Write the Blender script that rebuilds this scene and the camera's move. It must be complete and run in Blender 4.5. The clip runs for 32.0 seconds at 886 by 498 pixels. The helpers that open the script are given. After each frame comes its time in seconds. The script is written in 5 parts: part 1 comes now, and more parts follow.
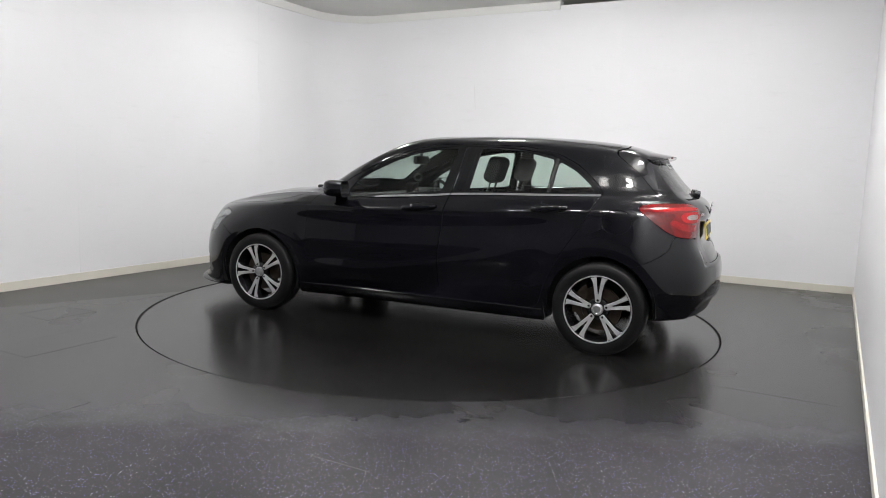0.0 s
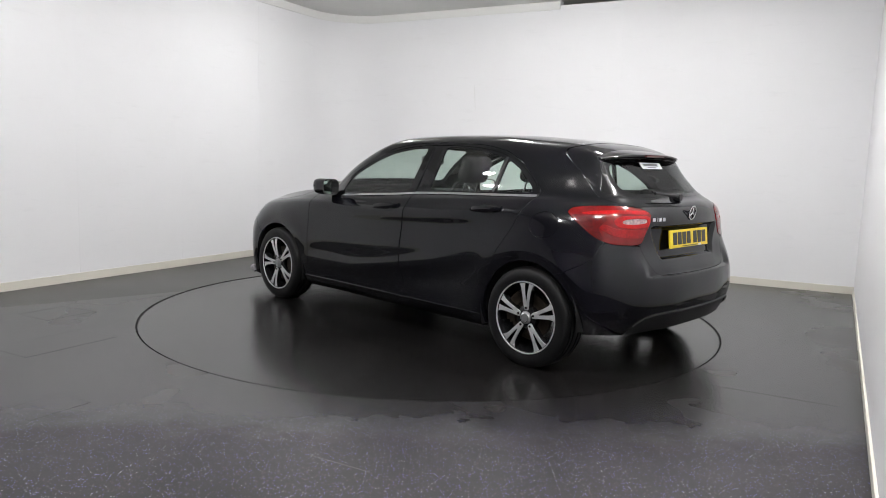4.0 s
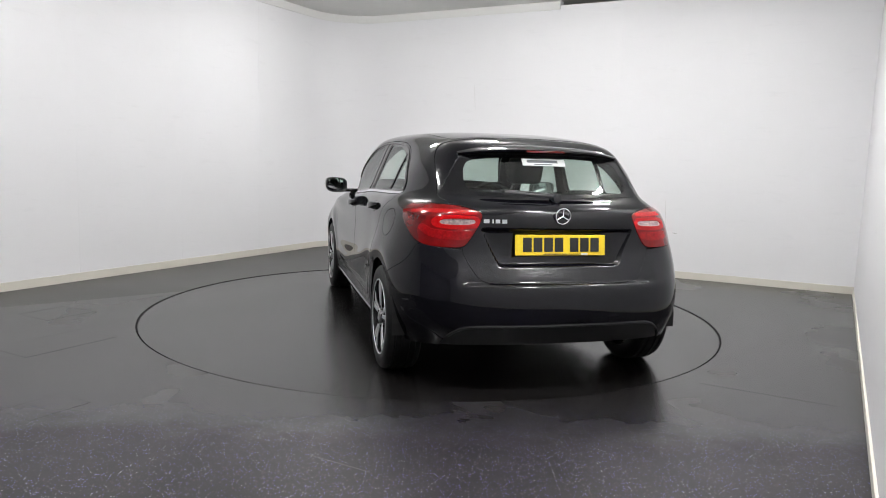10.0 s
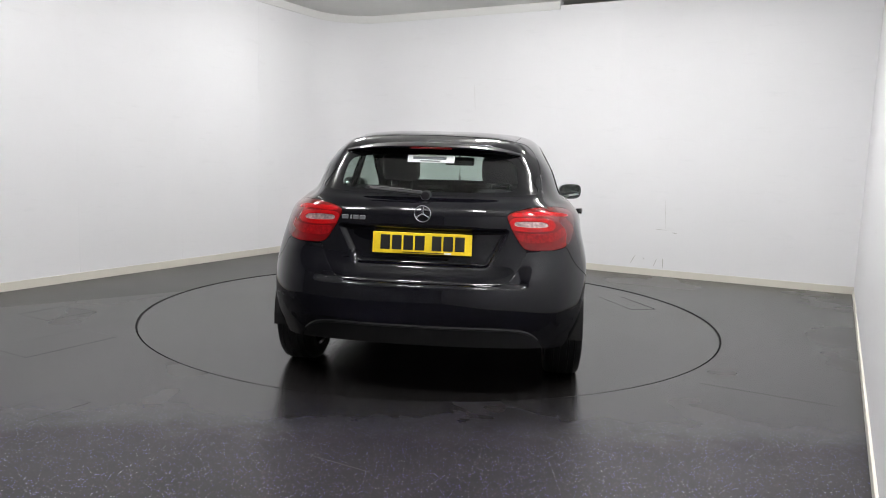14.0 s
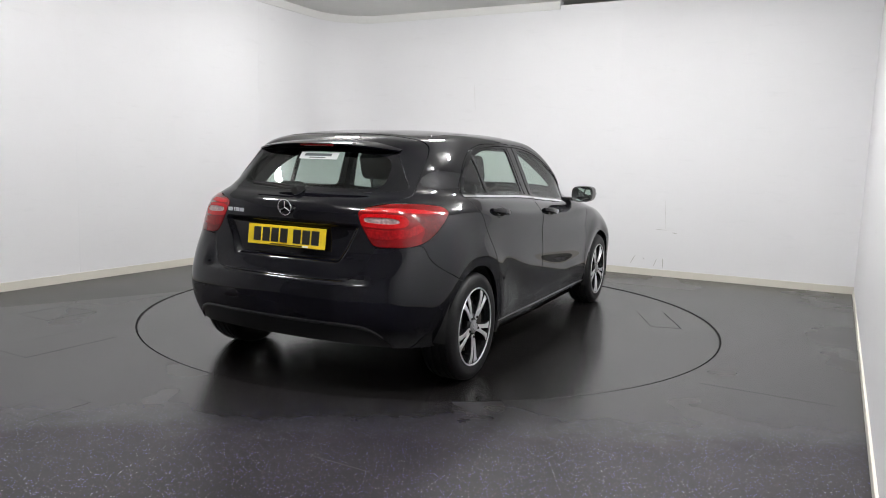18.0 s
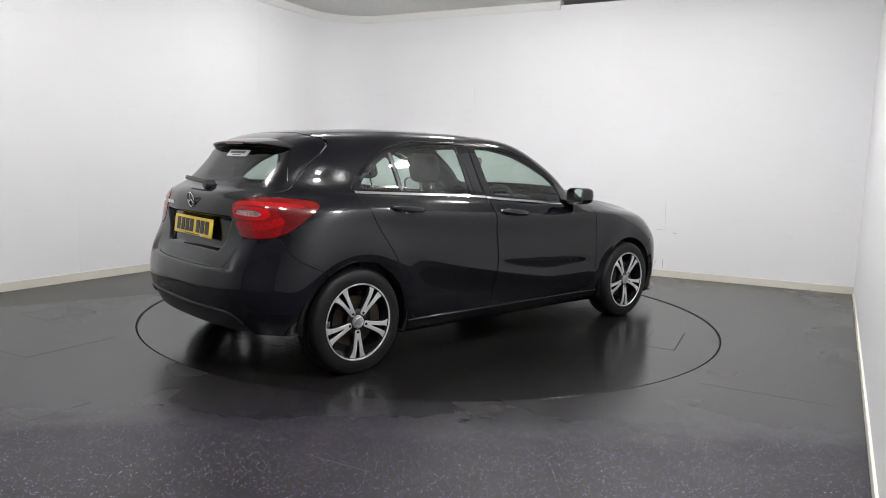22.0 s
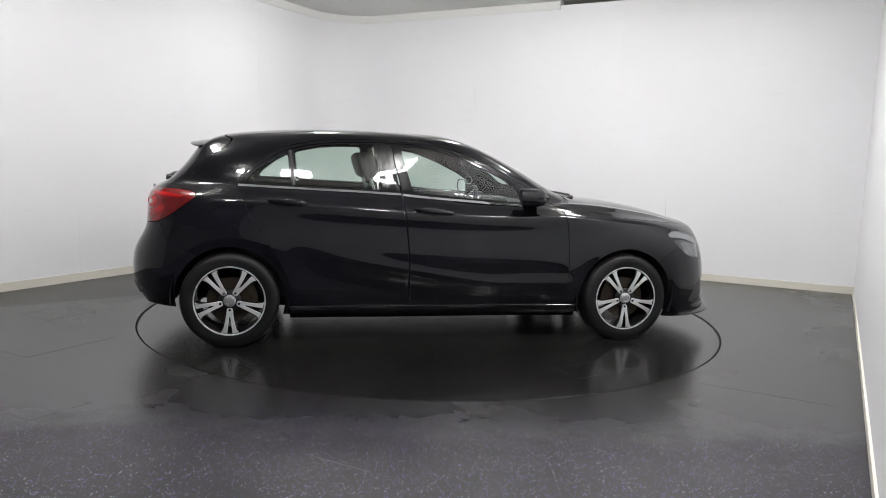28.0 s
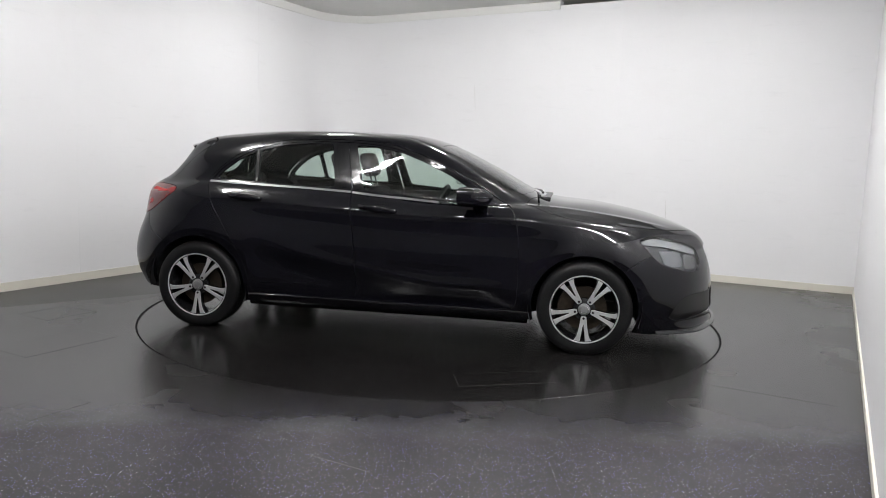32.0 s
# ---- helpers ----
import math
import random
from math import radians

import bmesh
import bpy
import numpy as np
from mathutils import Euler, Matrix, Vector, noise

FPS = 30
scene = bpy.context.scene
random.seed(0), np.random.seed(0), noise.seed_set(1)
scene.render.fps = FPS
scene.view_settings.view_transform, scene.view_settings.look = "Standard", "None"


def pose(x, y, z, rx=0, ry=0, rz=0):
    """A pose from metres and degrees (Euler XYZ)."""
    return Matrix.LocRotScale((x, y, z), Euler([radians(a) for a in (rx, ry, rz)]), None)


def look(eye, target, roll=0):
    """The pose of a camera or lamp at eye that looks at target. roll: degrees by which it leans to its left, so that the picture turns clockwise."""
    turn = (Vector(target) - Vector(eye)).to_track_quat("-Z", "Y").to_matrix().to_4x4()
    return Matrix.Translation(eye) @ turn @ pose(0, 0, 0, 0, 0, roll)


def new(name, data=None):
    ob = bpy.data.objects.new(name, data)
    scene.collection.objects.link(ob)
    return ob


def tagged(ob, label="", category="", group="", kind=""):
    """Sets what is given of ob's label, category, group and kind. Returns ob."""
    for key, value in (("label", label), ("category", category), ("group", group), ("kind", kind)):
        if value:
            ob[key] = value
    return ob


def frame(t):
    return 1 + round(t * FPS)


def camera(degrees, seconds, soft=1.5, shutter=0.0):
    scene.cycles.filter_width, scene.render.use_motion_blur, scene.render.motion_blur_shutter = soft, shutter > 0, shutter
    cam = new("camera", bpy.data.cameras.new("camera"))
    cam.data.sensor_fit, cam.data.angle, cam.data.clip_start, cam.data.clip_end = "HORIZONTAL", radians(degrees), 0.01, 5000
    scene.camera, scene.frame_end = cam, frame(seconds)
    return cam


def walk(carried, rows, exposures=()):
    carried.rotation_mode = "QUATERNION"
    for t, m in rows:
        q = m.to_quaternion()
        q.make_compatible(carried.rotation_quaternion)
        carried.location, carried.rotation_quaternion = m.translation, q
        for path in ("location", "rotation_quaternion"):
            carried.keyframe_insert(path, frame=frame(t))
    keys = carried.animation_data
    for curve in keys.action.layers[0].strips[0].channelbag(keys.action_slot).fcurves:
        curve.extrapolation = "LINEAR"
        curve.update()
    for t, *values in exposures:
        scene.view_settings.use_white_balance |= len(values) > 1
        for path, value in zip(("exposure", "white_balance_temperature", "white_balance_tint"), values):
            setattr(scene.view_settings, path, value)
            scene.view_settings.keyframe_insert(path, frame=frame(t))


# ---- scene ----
cam = camera(63.72, 32.0, soft=0.95)
EYE = (0.0, -5.771, 1.236)
YAW, PITCH, ROLL = -0.838, -7.199, 1.815


def aim():
    y, p = radians(YAW), radians(PITCH)
    f = Vector((-math.sin(y) * math.cos(p), math.cos(y) * math.cos(p), math.sin(p)))
    return look(EYE, Vector(EYE) + f, ROLL)


walk(cam, [(0.0, aim()), (32.0, aim())])

# ---- light: closed white booth lit by ceiling panels only ----
world = bpy.data.worlds.new("world")
scene.world = world
world.use_nodes = True
world.node_tree.nodes["Background"].inputs[0].default_value = (0.8, 0.85, 0.9, 1)
world.node_tree.nodes["Background"].inputs[1].default_value = 0.02
scene.view_settings.exposure = 0.0
PANEL_GLOW = 181.0

# room axes: A runs into the room along the side walls, B to the right across it
TURN = radians(60.4)
AX = Vector((math.cos(TURN), math.sin(TURN), 0))
BX = Vector((math.sin(TURN), -math.cos(TURN), 0))
ROOM = Matrix(((BX.x, AX.x, 0, 0), (BX.y, AX.y, 0, 0), (0, 0, 1, 0), (0, 0, 0, 1)))  # local (b, a, z) -> world
CEIL = 3.095


# ---- materials ----
def mat(name):
    m = bpy.data.materials.new(name)
    m.use_nodes = True
    return m, m.node_tree.nodes, m.node_tree.links, m.node_tree.nodes["Principled BSDF"]


def setp(b, **kw):
    for k, v in kw.items():
        s = b.inputs[k.replace("_", " ")]
        s.default_value = (*v, 1) if isinstance(v, tuple) and len(v) == 3 else v


def noise_node(n, scale, detail=4, rough=0.55):
    t = n.new("ShaderNodeTexNoise")
    t.inputs["Scale"].default_value, t.inputs["Detail"].default_value, t.inputs["Roughness"].default_value = scale, detail, rough
    return t


def ramp(n, l, src, a, b, ca, cb):
    r = n.new("ShaderNodeValToRGB")
    r.color_ramp.elements[0].position, r.color_ramp.elements[1].position = a, b
    r.color_ramp.elements[0].color, r.color_ramp.elements[1].color = (*ca, 1), (*cb, 1)
    l.new(src, r.inputs[0])
    return r.outputs[0]


def mixc(n, l, fac, a, b, mode="MIX"):
    m = n.new("ShaderNodeMix")
    m.data_type, m.blend_type = "RGBA", mode
    for sock, v in ((m.inputs[0], fac), (m.inputs[6], a), (m.inputs[7], b)):
        if isinstance(v, (int, float)):
            sock.default_value = v
        elif isinstance(v, tuple):
            sock.default_value = (*v, 1)
        else:
            l.new(v, sock)
    return m.outputs[2]


def bump(n, l, b, src, strength, dist=0.01):
    u = n.new("ShaderNodeBump")
    u.inputs["Strength"].default_value, u.inputs["Distance"].default_value = strength, dist
    l.new(src, u.inputs["Height"])
    l.new(u.outputs[0], b.inputs["Normal"])


def plain(name, col, rough=0.5, metal=0.0, grain=0.0, scale=60.0, **kw):
    m, n, l, b = mat(name)
    setp(b, Base_Color=col, Roughness=rough, Metallic=metal, **kw)
    co = n.new("ShaderNodeTexCoord")
    if grain:
        t = noise_node(n, scale)
        l.new(co.outputs["Object"], t.inputs["Vector"])
        lo = tuple(c * (1 - grain) for c in col)
        hi = tuple(min(1, c * (1 + grain)) for c in col)
        l.new(ramp(n, l, t.outputs[0], 0.3, 0.7, lo, hi), b.inputs["Base Color"])
        bump(n, l, b, t.outputs[0], min(1.0, grain * 0.6), 0.002)
    return m


def wall_paint(name, col, dirt):
    m, n, l, b = mat(name)
    co = n.new("ShaderNodeTexCoord")
    big, fine = noise_node(n, 0.9, 5), noise_node(n, 90.0, 3)
    l.new(co.outputs["Object"], big.inputs["Vector"])
    l.new(co.outputs["Object"], fine.inputs["Vector"])
    lo = tuple(c * (1 - dirt) for c in col)
    c1 = ramp(n, l, big.outputs[0], 0.3, 0.68, lo, col)
    # scuffs: stretched noise, sparse
    mp = n.new("ShaderNodeMapping")
    mp.inputs["Scale"].default_value = (1.2, 1.2, 7.0)
    l.new(co.outputs["Object"], mp.inputs[0])
    sc = noise_node(n, 2.2, 8, 0.7)
    l.new(mp.outputs[0], sc.inputs["Vector"])
    f = ramp(n, l, sc.outputs[0], 0.58, 0.78, (0, 0, 0), (0.3, 0.3, 0.3))
    c2 = mixc(n, l, f, c1, tuple(c * 0.8 for c in col))
    l.new(c2, b.inputs["Base Color"])
    setp(b, Roughness=0.5)
    bump(n, l, b, fine.outputs[0], 0.08, 0.002)
    return m


def floor_vinyl(name, col, rough, shine, walked=None):
    """Vinyl sheet; walked: (colour, roughness, y from, y to, flecks) of the worn, speckled part by the entrance."""
    m, n, l, b = mat(name)
    setp(b, Specular_IOR_Level=shine)
    if walked:
        co = n.new("ShaderNodeNewGeometry").outputs["Position"]
    else:
        co = n.new("ShaderNodeTexCoord").outputs["Object"]
    big, mid, fine = noise_node(n, 0.9, 3, 0.5), noise_node(n, 5.0, 6, 0.65), noise_node(n, 160.0, 3)
    for t in (big, mid, fine):
        l.new(co, t.inputs["Vector"])
    r = n.new("ShaderNodeMapRange")
    r.inputs[1].default_value, r.inputs[2].default_value = 0.3, 0.7
    r.inputs[3].default_value, r.inputs[4].default_value = rough[0], rough[1]
    l.new(big.outputs[0], r.inputs[0])
    rou = r.outputs[0]
    c = mixc(n, l, 1.0, col, (1, 1, 1), "MULTIPLY")
    if walked:
        wcol, wrough, y0, y1, flecks = walked
        sx = n.new("ShaderNodeSeparateXYZ")
        l.new(co, sx.inputs[0])
        ad = n.new("ShaderNodeMath")
        ad.operation = "MULTIPLY_ADD"
        ad.inputs[1].default_value = 0.5
        l.new(mid.outputs[0], ad.inputs[0])
        l.new(sx.outputs[1], ad.inputs[2])
        mr = n.new("ShaderNodeMapRange")
        mr.interpolation_type = "SMOOTHSTEP"
        mr.inputs[1].default_value, mr.inputs[2].default_value = y0 + 0.25, y1 + 0.25
        mr.inputs[3].default_value, mr.inputs[4].default_value = 1.0, 0.0
        l.new(ad.outputs[0], mr.inputs[0])
        worn = mr.outputs[0]
        fm = n.new("ShaderNodeMapRange")
        fm.inputs[1].default_value, fm.inputs[2].default_value = -2.8, -2.15
        fm.inputs[3].default_value, fm.inputs[4].default_value = 1.0, 0.0
        l.new(sx.outputs[1], fm.inputs[0])
        speck = fm.outputs[0]
        c = mixc(n, l, worn, c, wcol)
        mx = n.new("ShaderNodeMix")
        l.new(worn, mx.inputs[0])
        l.new(rou, mx.inputs[2])
        mx.inputs[3].default_value = wrough
        rou = mx.outputs[0]
        sp = n.new("ShaderNodeMix")
        l.new(worn, sp.inputs[0])
        sp.inputs[2].default_value, sp.inputs[3].default_value = shine, 0.26
        l.new(sp.outputs[0], b.inputs["Specular IOR Level"])
    c = mixc(n, l, 1.0, c, ramp(n, l, big.outputs[0], 0.3, 0.7, (0.85, 0.85, 0.85), (1.1, 1.1, 1.1)), "MULTIPLY")
    c = mixc(n, l, 1.0, c, ramp(n, l, mid.outputs[0], 0.30, 0.50, (0.80, 0.80, 0.78), (1, 1, 1)), "MULTIPLY")
    c = mixc(n, l, 1.0, c, ramp(n, l, fine.outputs[0], 0.3, 0.7, (0.7, 0.7, 0.7), (1.3, 1.3, 1.3)), "MULTIPLY")
    if walked:
        # small dark smudges and, on the worn part, pale and bluish chips
        sm = noise_node(n, 3.4, 4, 0.6)
        l.new(co, sm.inputs["Vector"])
        dark = mixc(n, l, 1.0, ramp(n, l, sm.outputs[0], 0.40, 0.54, (0.6, 0.6, 0.6), (0, 0, 0)), speck, "MULTIPLY")
        c = mixc(n, l, dark, c, (0.014, 0.013, 0.014))
        for k, (scale, keep, tone) in enumerate(flecks):
            vo = n.new("ShaderNodeTexVoronoi")
            vo.inputs["Scale"].default_value = scale
            mp = n.new("ShaderNodeMapping")
            mp.inputs["Location"].default_value = (k * 3.1, k * 1.7, 0)
            l.new(co, mp.inputs[0])
            l.new(mp.outputs[0], vo.inputs["Vector"])
            near = ramp(n, l, vo.outputs["Distance"], 0.10, 0.235, (1, 1, 1), (0, 0, 0))
            sep = n.new("ShaderNodeSeparateColor")
            l.new(vo.outputs["Color"], sep.inputs[0])
            pick = ramp(n, l, sep.outputs[0], keep, keep + 0.25 * (1 - keep), (0, 0, 0), (1, 1, 1))
            f = mixc(n, l, 1.0, mixc(n, l, 1.0, near, pick, "MULTIPLY"), speck, "MULTIPLY")
            c = mixc(n, l, f, c, tone)
    l.new(c, b.inputs["Base Color"])
    l.new(rou, b.inputs["Roughness"])
    bump(n, l, b, fine.outputs[0], 0.12, 0.001)
    return m


def pane(name, tint, gloss=1.0):
    """See-through pane: tinted transparency with a mirror coat that grows towards grazing view."""
    m, n, l, b = mat(name)
    n.remove(b)
    tr, gl, lw, mx = n.new("ShaderNodeBsdfTransparent"), n.new("ShaderNodeBsdfGlossy"), n.new("ShaderNodeLayerWeight"), n.new("ShaderNodeMixShader")
    tr.inputs[0].default_value, gl.inputs["Roughness"].default_value = (*tint, 1), 0.0
    lw.inputs["Blend"].default_value = 0.5
    pw, ml = n.new("ShaderNodeMath"), n.new("ShaderNodeMath")
    pw.operation, ml.operation = "POWER", "MULTIPLY_ADD"
    pw.inputs[1].default_value = 5.0
    ml.inputs[1].default_value, ml.inputs[2].default_value = 0.93, 0.065
    l.new(lw.outputs["Facing"], pw.inputs[0])
    l.new(pw.outputs[0], ml.inputs[0])
    l.new(ml.outputs[0], mx.inputs[0])
    l.new(tr.outputs[0], mx.inputs[1])
    l.new(gl.outputs[0], mx.inputs[2])
    l.new(mx.outputs[0], n["Material Output"].inputs[0])
    return m


def glow(name, col, strength):
    m, n, l, b = mat(name)
    setp(b, Base_Color=(0.8, 0.8, 0.8), Emission_Color=col, Emission_Strength=strength)
    return m


WALL = wall_paint("white_wall_board", (0.84, 0.84, 0.85), 0.03)
DARKWALL = wall_paint("unseen_wall_grey", (0.24, 0.24, 0.245), 0.1)
BASEB = wall_paint("cream_skirting_paint", (0.74, 0.71, 0.63), 0.12)
COVE = wall_paint("white_trim_paint", (0.80, 0.80, 0.78), 0.05)
CEILM = wall_paint("grey_ceiling_plaster", (0.78, 0.78, 0.75), 0.12)
UNDER = plain("black_underseal", (0.004, 0.004, 0.004), 0.8)
VOID = plain("dark_void", (0.03, 0.028, 0.026), 0.8)
CHIPS = ((82.0, 0.30, (0.26, 0.24, 0.70)), (80.0, 0.77, (0.74, 0.74, 0.82)), (80.0, 0.5, (0.17, 0.11, 0.13)))
FLOORM = floor_vinyl("speckled_vinyl", (0.0175, 0.0163, 0.0165), (0.24, 0.29), 0.55, ((0.0265, 0.0238, 0.0262), 0.42, -2.85, -2.40, CHIPS))
LEFTFLOORM = floor_vinyl("dull_left_floor", (0.0225, 0.0208, 0.0210), (0.31, 0.36), 0.48)
DISCM = floor_vinyl("turntable_vinyl", (0.0094, 0.0086, 0.0085), (0.20, 0.24), 0.52)
SOFTJOINT = plain("closed_vinyl_joint", (0.010, 0.010, 0.010), 0.34)
SCRATCH = plain("pale_floor_scratch", (0.13, 0.125, 0.125), 0.6)
SCUFF = plain("grey_scuff", (0.56, 0.55, 0.53), 0.7, grain=0.15, scale=50)
EDGEM = plain("black_joint", (0.01, 0.01, 0.01), 0.7)

PAINT, _n, _l, _b = mat("black_car_paint")
setp(_b, Base_Color=(0.0038, 0.0038, 0.0058), Roughness=0.5, Coat_Weight=1.0, Coat_Roughness=0.008, Coat_IOR=1.44, Specular_IOR_Level=0.0)
_t = noise_node(_n, 7.0, 3)
_c = _n.new("ShaderNodeTexCoord")
_l.new(_c.outputs["Object"], _t.inputs["Vector"])
_u = _n.new("ShaderNodeBump")
_u.inputs["Strength"].default_value, _u.inputs["Distance"].default_value = 0.02, 0.002
_l.new(_t.outputs[0], _u.inputs["Height"])
_l.new(_u.outputs[0], _b.inputs["Coat Normal"])
GLOSSBLACK = plain("gloss_black_trim", (0.005, 0.005, 0.006), 0.10, Specular_IOR_Level=0.35)
PLASTIC = plain("matt_black_plastic", (0.0045, 0.0045, 0.005), 0.38, grain=0.25, scale=220)
RUBBER = plain("tyre_rubber", (0.0055, 0.0055, 0.006), 0.5, grain=0.3, scale=90, Specular_IOR_Level=0.28)
DARKMETAL = plain("black_wheel_enamel", (0.012, 0.012, 0.013), 0.22)
ALLOY = plain("machined_alloy", (0.62, 0.62, 0.63), 0.34, 0.55, grain=0.05, scale=200)
CHROME = plain("chrome", (0.78, 0.79, 0.80), 0.08, 1.0)
DISCIRON = plain("brake_iron", (0.030, 0.022, 0.015), 0.5, 0.6, grain=0.3, scale=40)
LIPGREY = plain("grey_bumper_lip", (0.035, 0.035, 0.038), 0.20, grain=0.15, scale=120)
GLASS = pane("tinted_window_glass", (0.74, 0.83, 0.78))
GLASSR = pane("rear_window_glass", (0.62, 0.70, 0.66))
CLEAR = pane("clear_lamp_cover", (0.90, 0.92, 0.93))
MIRRORM = plain("mirror_glass", (0.85, 0.87, 0.88), 0.01, 1.0)
REDLENS, _n, _l, _b = mat("red_lamp_lens")
setp(_b, Base_Color=(0.55, 0.012, 0.014), Roughness=0.10)
_w = _n.new("ShaderNodeTexNoise")
_w.inputs["Scale"].default_value = 22.0
_c = _n.new("ShaderNodeTexCoord")
_l.new(_c.outputs["Object"], _w.inputs["Vector"])
_l.new(ramp(_n, _l, _w.outputs[0], 0.35, 0.65, (0.13, 0.001, 0.0015), (0.17, 0.0015, 0.003)), _b.inputs["Base Color"])
setp(_b, Specular_IOR_Level=0.18, Coat_Weight=0.6, Coat_Roughness=0.02)
REDBRIGHT = plain("bright_red_lens", (0.36, 0.003, 0.005), 0.10, grain=0.2, scale=90, Specular_IOR_Level=0.1, Coat_Weight=0.6, Coat_Roughness=0.02)
REDDARK = plain("dark_red_lens", (0.085, 0.001, 0.002), 0.08, grain=0.3, scale=60, Specular_IOR_Level=0.25, Coat_Weight=0.6, Coat_Roughness=0.02)
REDMID = plain("mid_red_lens", (0.24, 0.002, 0.004), 0.10, grain=0.3, scale=70, Specular_IOR_Level=0.1, Coat_Weight=0.6, Coat_Roughness=0.02)
BOWL = plain("grey_lamp_bowl", (0.075, 0.076, 0.080), 0.25, 0.6, grain=0.3, scale=30)
FACET = plain("pale_reflector", (0.26, 0.265, 0.28), 0.2, 0.8, grain=0.3, scale=25)
TURNR = plain("dull_reflector", (0.15, 0.145, 0.148), 0.3, 0.6, grain=0.3, scale=30)
PALE = plain("white_light_strip", (0.20, 0.205, 0.21), 0.25)
CAPM = plain("satin_hub_cap", (0.33, 0.33, 0.34), 0.38, 0.7, grain=0.2, scale=160)
LAMPGREY = plain("grey_lamp_insert", (0.50, 0.36, 0.36), 0.15, 0.5, grain=0.5, scale=70)
FABRIC = plain("dark_seat_cloth", (0.020, 0.020, 0.022), 0.85, grain=0.12, scale=180)
CABIN = plain("dark_cabin_plastic", (0.014, 0.014, 0.015), 0.6, grain=0.2, scale=120)
LINING = plain("grey_headlining", (0.16, 0.16, 0.155), 0.9, grain=0.15, scale=200)
PLATEY = plain("yellow_plate", (0.80, 0.58, 0.02), 0.3, grain=0.04, scale=60)
PLATEK = plain("plate_black", (0.012, 0.012, 0.012), 0.4)
STICKER = plain("white_sticker", (0.72, 0.74, 0.74), 0.4)
INK = plain("grey_print", (0.12, 0.13, 0.14), 0.5)
GLOWP = glow("lit_panel_diffuser", (1.0, 0.99, 0.995), PANEL_GLOW)


# ---- mesh helpers ----
def obj(name, V, F, material, parent=None, smooth=False, label=""):
    me = bpy.data.meshes.new(name)
    me.from_pydata([tuple(map(float, v)) for v in V], [], [tuple(map(int, f)) for f in F])
    me.materials.append(material)
    if smooth:
        me.shade_smooth()
    me.update()
    ob = new(name, me)
    if parent:
        ob.parent = parent
    if label:
        ob["label"] = label
    return ob


def part(name, bm, material, parent=None, label="", smooth=False, sharp=35):
    bmesh.ops.recalc_face_normals(bm, faces=bm.faces)
    me = bpy.data.meshes.new(name)
    bm.to_mesh(me)
    bm.free()
    me.materials.append(material)
    if smooth:
        me.shade_smooth()
        me.set_sharp_from_angle(angle=radians(sharp))
    ob = new(name, me)
    if parent:
        ob.parent = parent
    if label:
        ob["label"] = label
    return ob


def box(bm, lo, hi, m=None, bev=0.0, seg=2):
    vs = [bm.verts.new((x, y, z)) for z in (lo[2], hi[2]) for y in (lo[1], hi[1]) for x in (lo[0], hi[0])]
    fs = [bm.faces.new([vs[i] for i in f]) for f in ((0, 2, 3, 1), (4, 5, 7, 6), (0, 1, 5, 4), (2, 6, 7, 3), (0, 4, 6, 2), (1, 3, 7, 5))]
    if bev:
        es = list({e for f in fs for e in f.edges})
        r = bmesh.ops.bevel(bm, geom=es, offset=bev, segments=seg, affect="EDGES", profile=0.5)
        vs = list({v for f in r["faces"] for v in f.verts} | {v for v in vs if v.is_valid})
    if m is not None:
        bmesh.ops.transform(bm, matrix=m, verts=[v for v in vs if v.is_valid])
    return vs


def solid(lo, hi, m=None, bev=0.0, seg=2):
    bm = bmesh.new()
    box(bm, lo, hi, m, bev, seg)
    return bm


def lathe(prof, n=48, axis="y"):
    """prof: (radius, offset along the axis)."""
    V, F = [], []
    k = len(prof)
    for i in range(n):
        a = 2 * math.pi * i / n
        for r, h in prof:
            V.append((r * math.cos(a), h, r * math.sin(a)) if axis == "y" else (r * math.cos(a), r * math.sin(a), h))
    for i in range(n):
        j = (i + 1) % n
        for q in range(k - 1):
            F.append((i * k + q, i * k + q + 1, j * k + q + 1, j * k + q))
    return V, F


def to_bm(V, F):
    bm = bmesh.new()
    vs = [bm.verts.new(v) for v in V]
    for f in F:
        try:
            bm.faces.new([vs[i] for i in f])
        except ValueError:
            pass
    return bm


def tube(pts, r, n=8, close=False):
    pts = [Vector(p) for p in pts]
    V, F = [], []
    k = len(pts)
    for i, p in enumerate(pts):
        a, b = pts[(i - 1) % k if close else max(i - 1, 0)], pts[(i + 1) % k if close else min(i + 1, k - 1)]
        d = (b - a).normalized()
        u = d.cross(Vector((0, 0, 1)) if abs(d.z) < 0.9 else Vector((1, 0, 0))).normalized()
        w = d.cross(u)
        for q in range(n):
            t = 2 * math.pi * q / n
            V.append(p + (u * math.cos(t) + w * math.sin(t)) * r)
    for i in range(k if close else k - 1):
        j = (i + 1) % k
        for q in range(n):
            F.append((i * n + q, i * n + (q + 1) % n, j * n + (q + 1) % n, j * n + q))
    if not close:
        F += [tuple(range(n))[::-1], tuple((k - 1) * n + q for q in range(n))]
    return V, F


# ---- the booth ----
def room_pt(b, a, z=0.0):
    return ROOM @ Vector((b, a, z))


LEFT_B, RIGHT_B, FRONT_A, REAR_A = -3.28, 3.08, 3.1, -7.2
ARC = 0.62


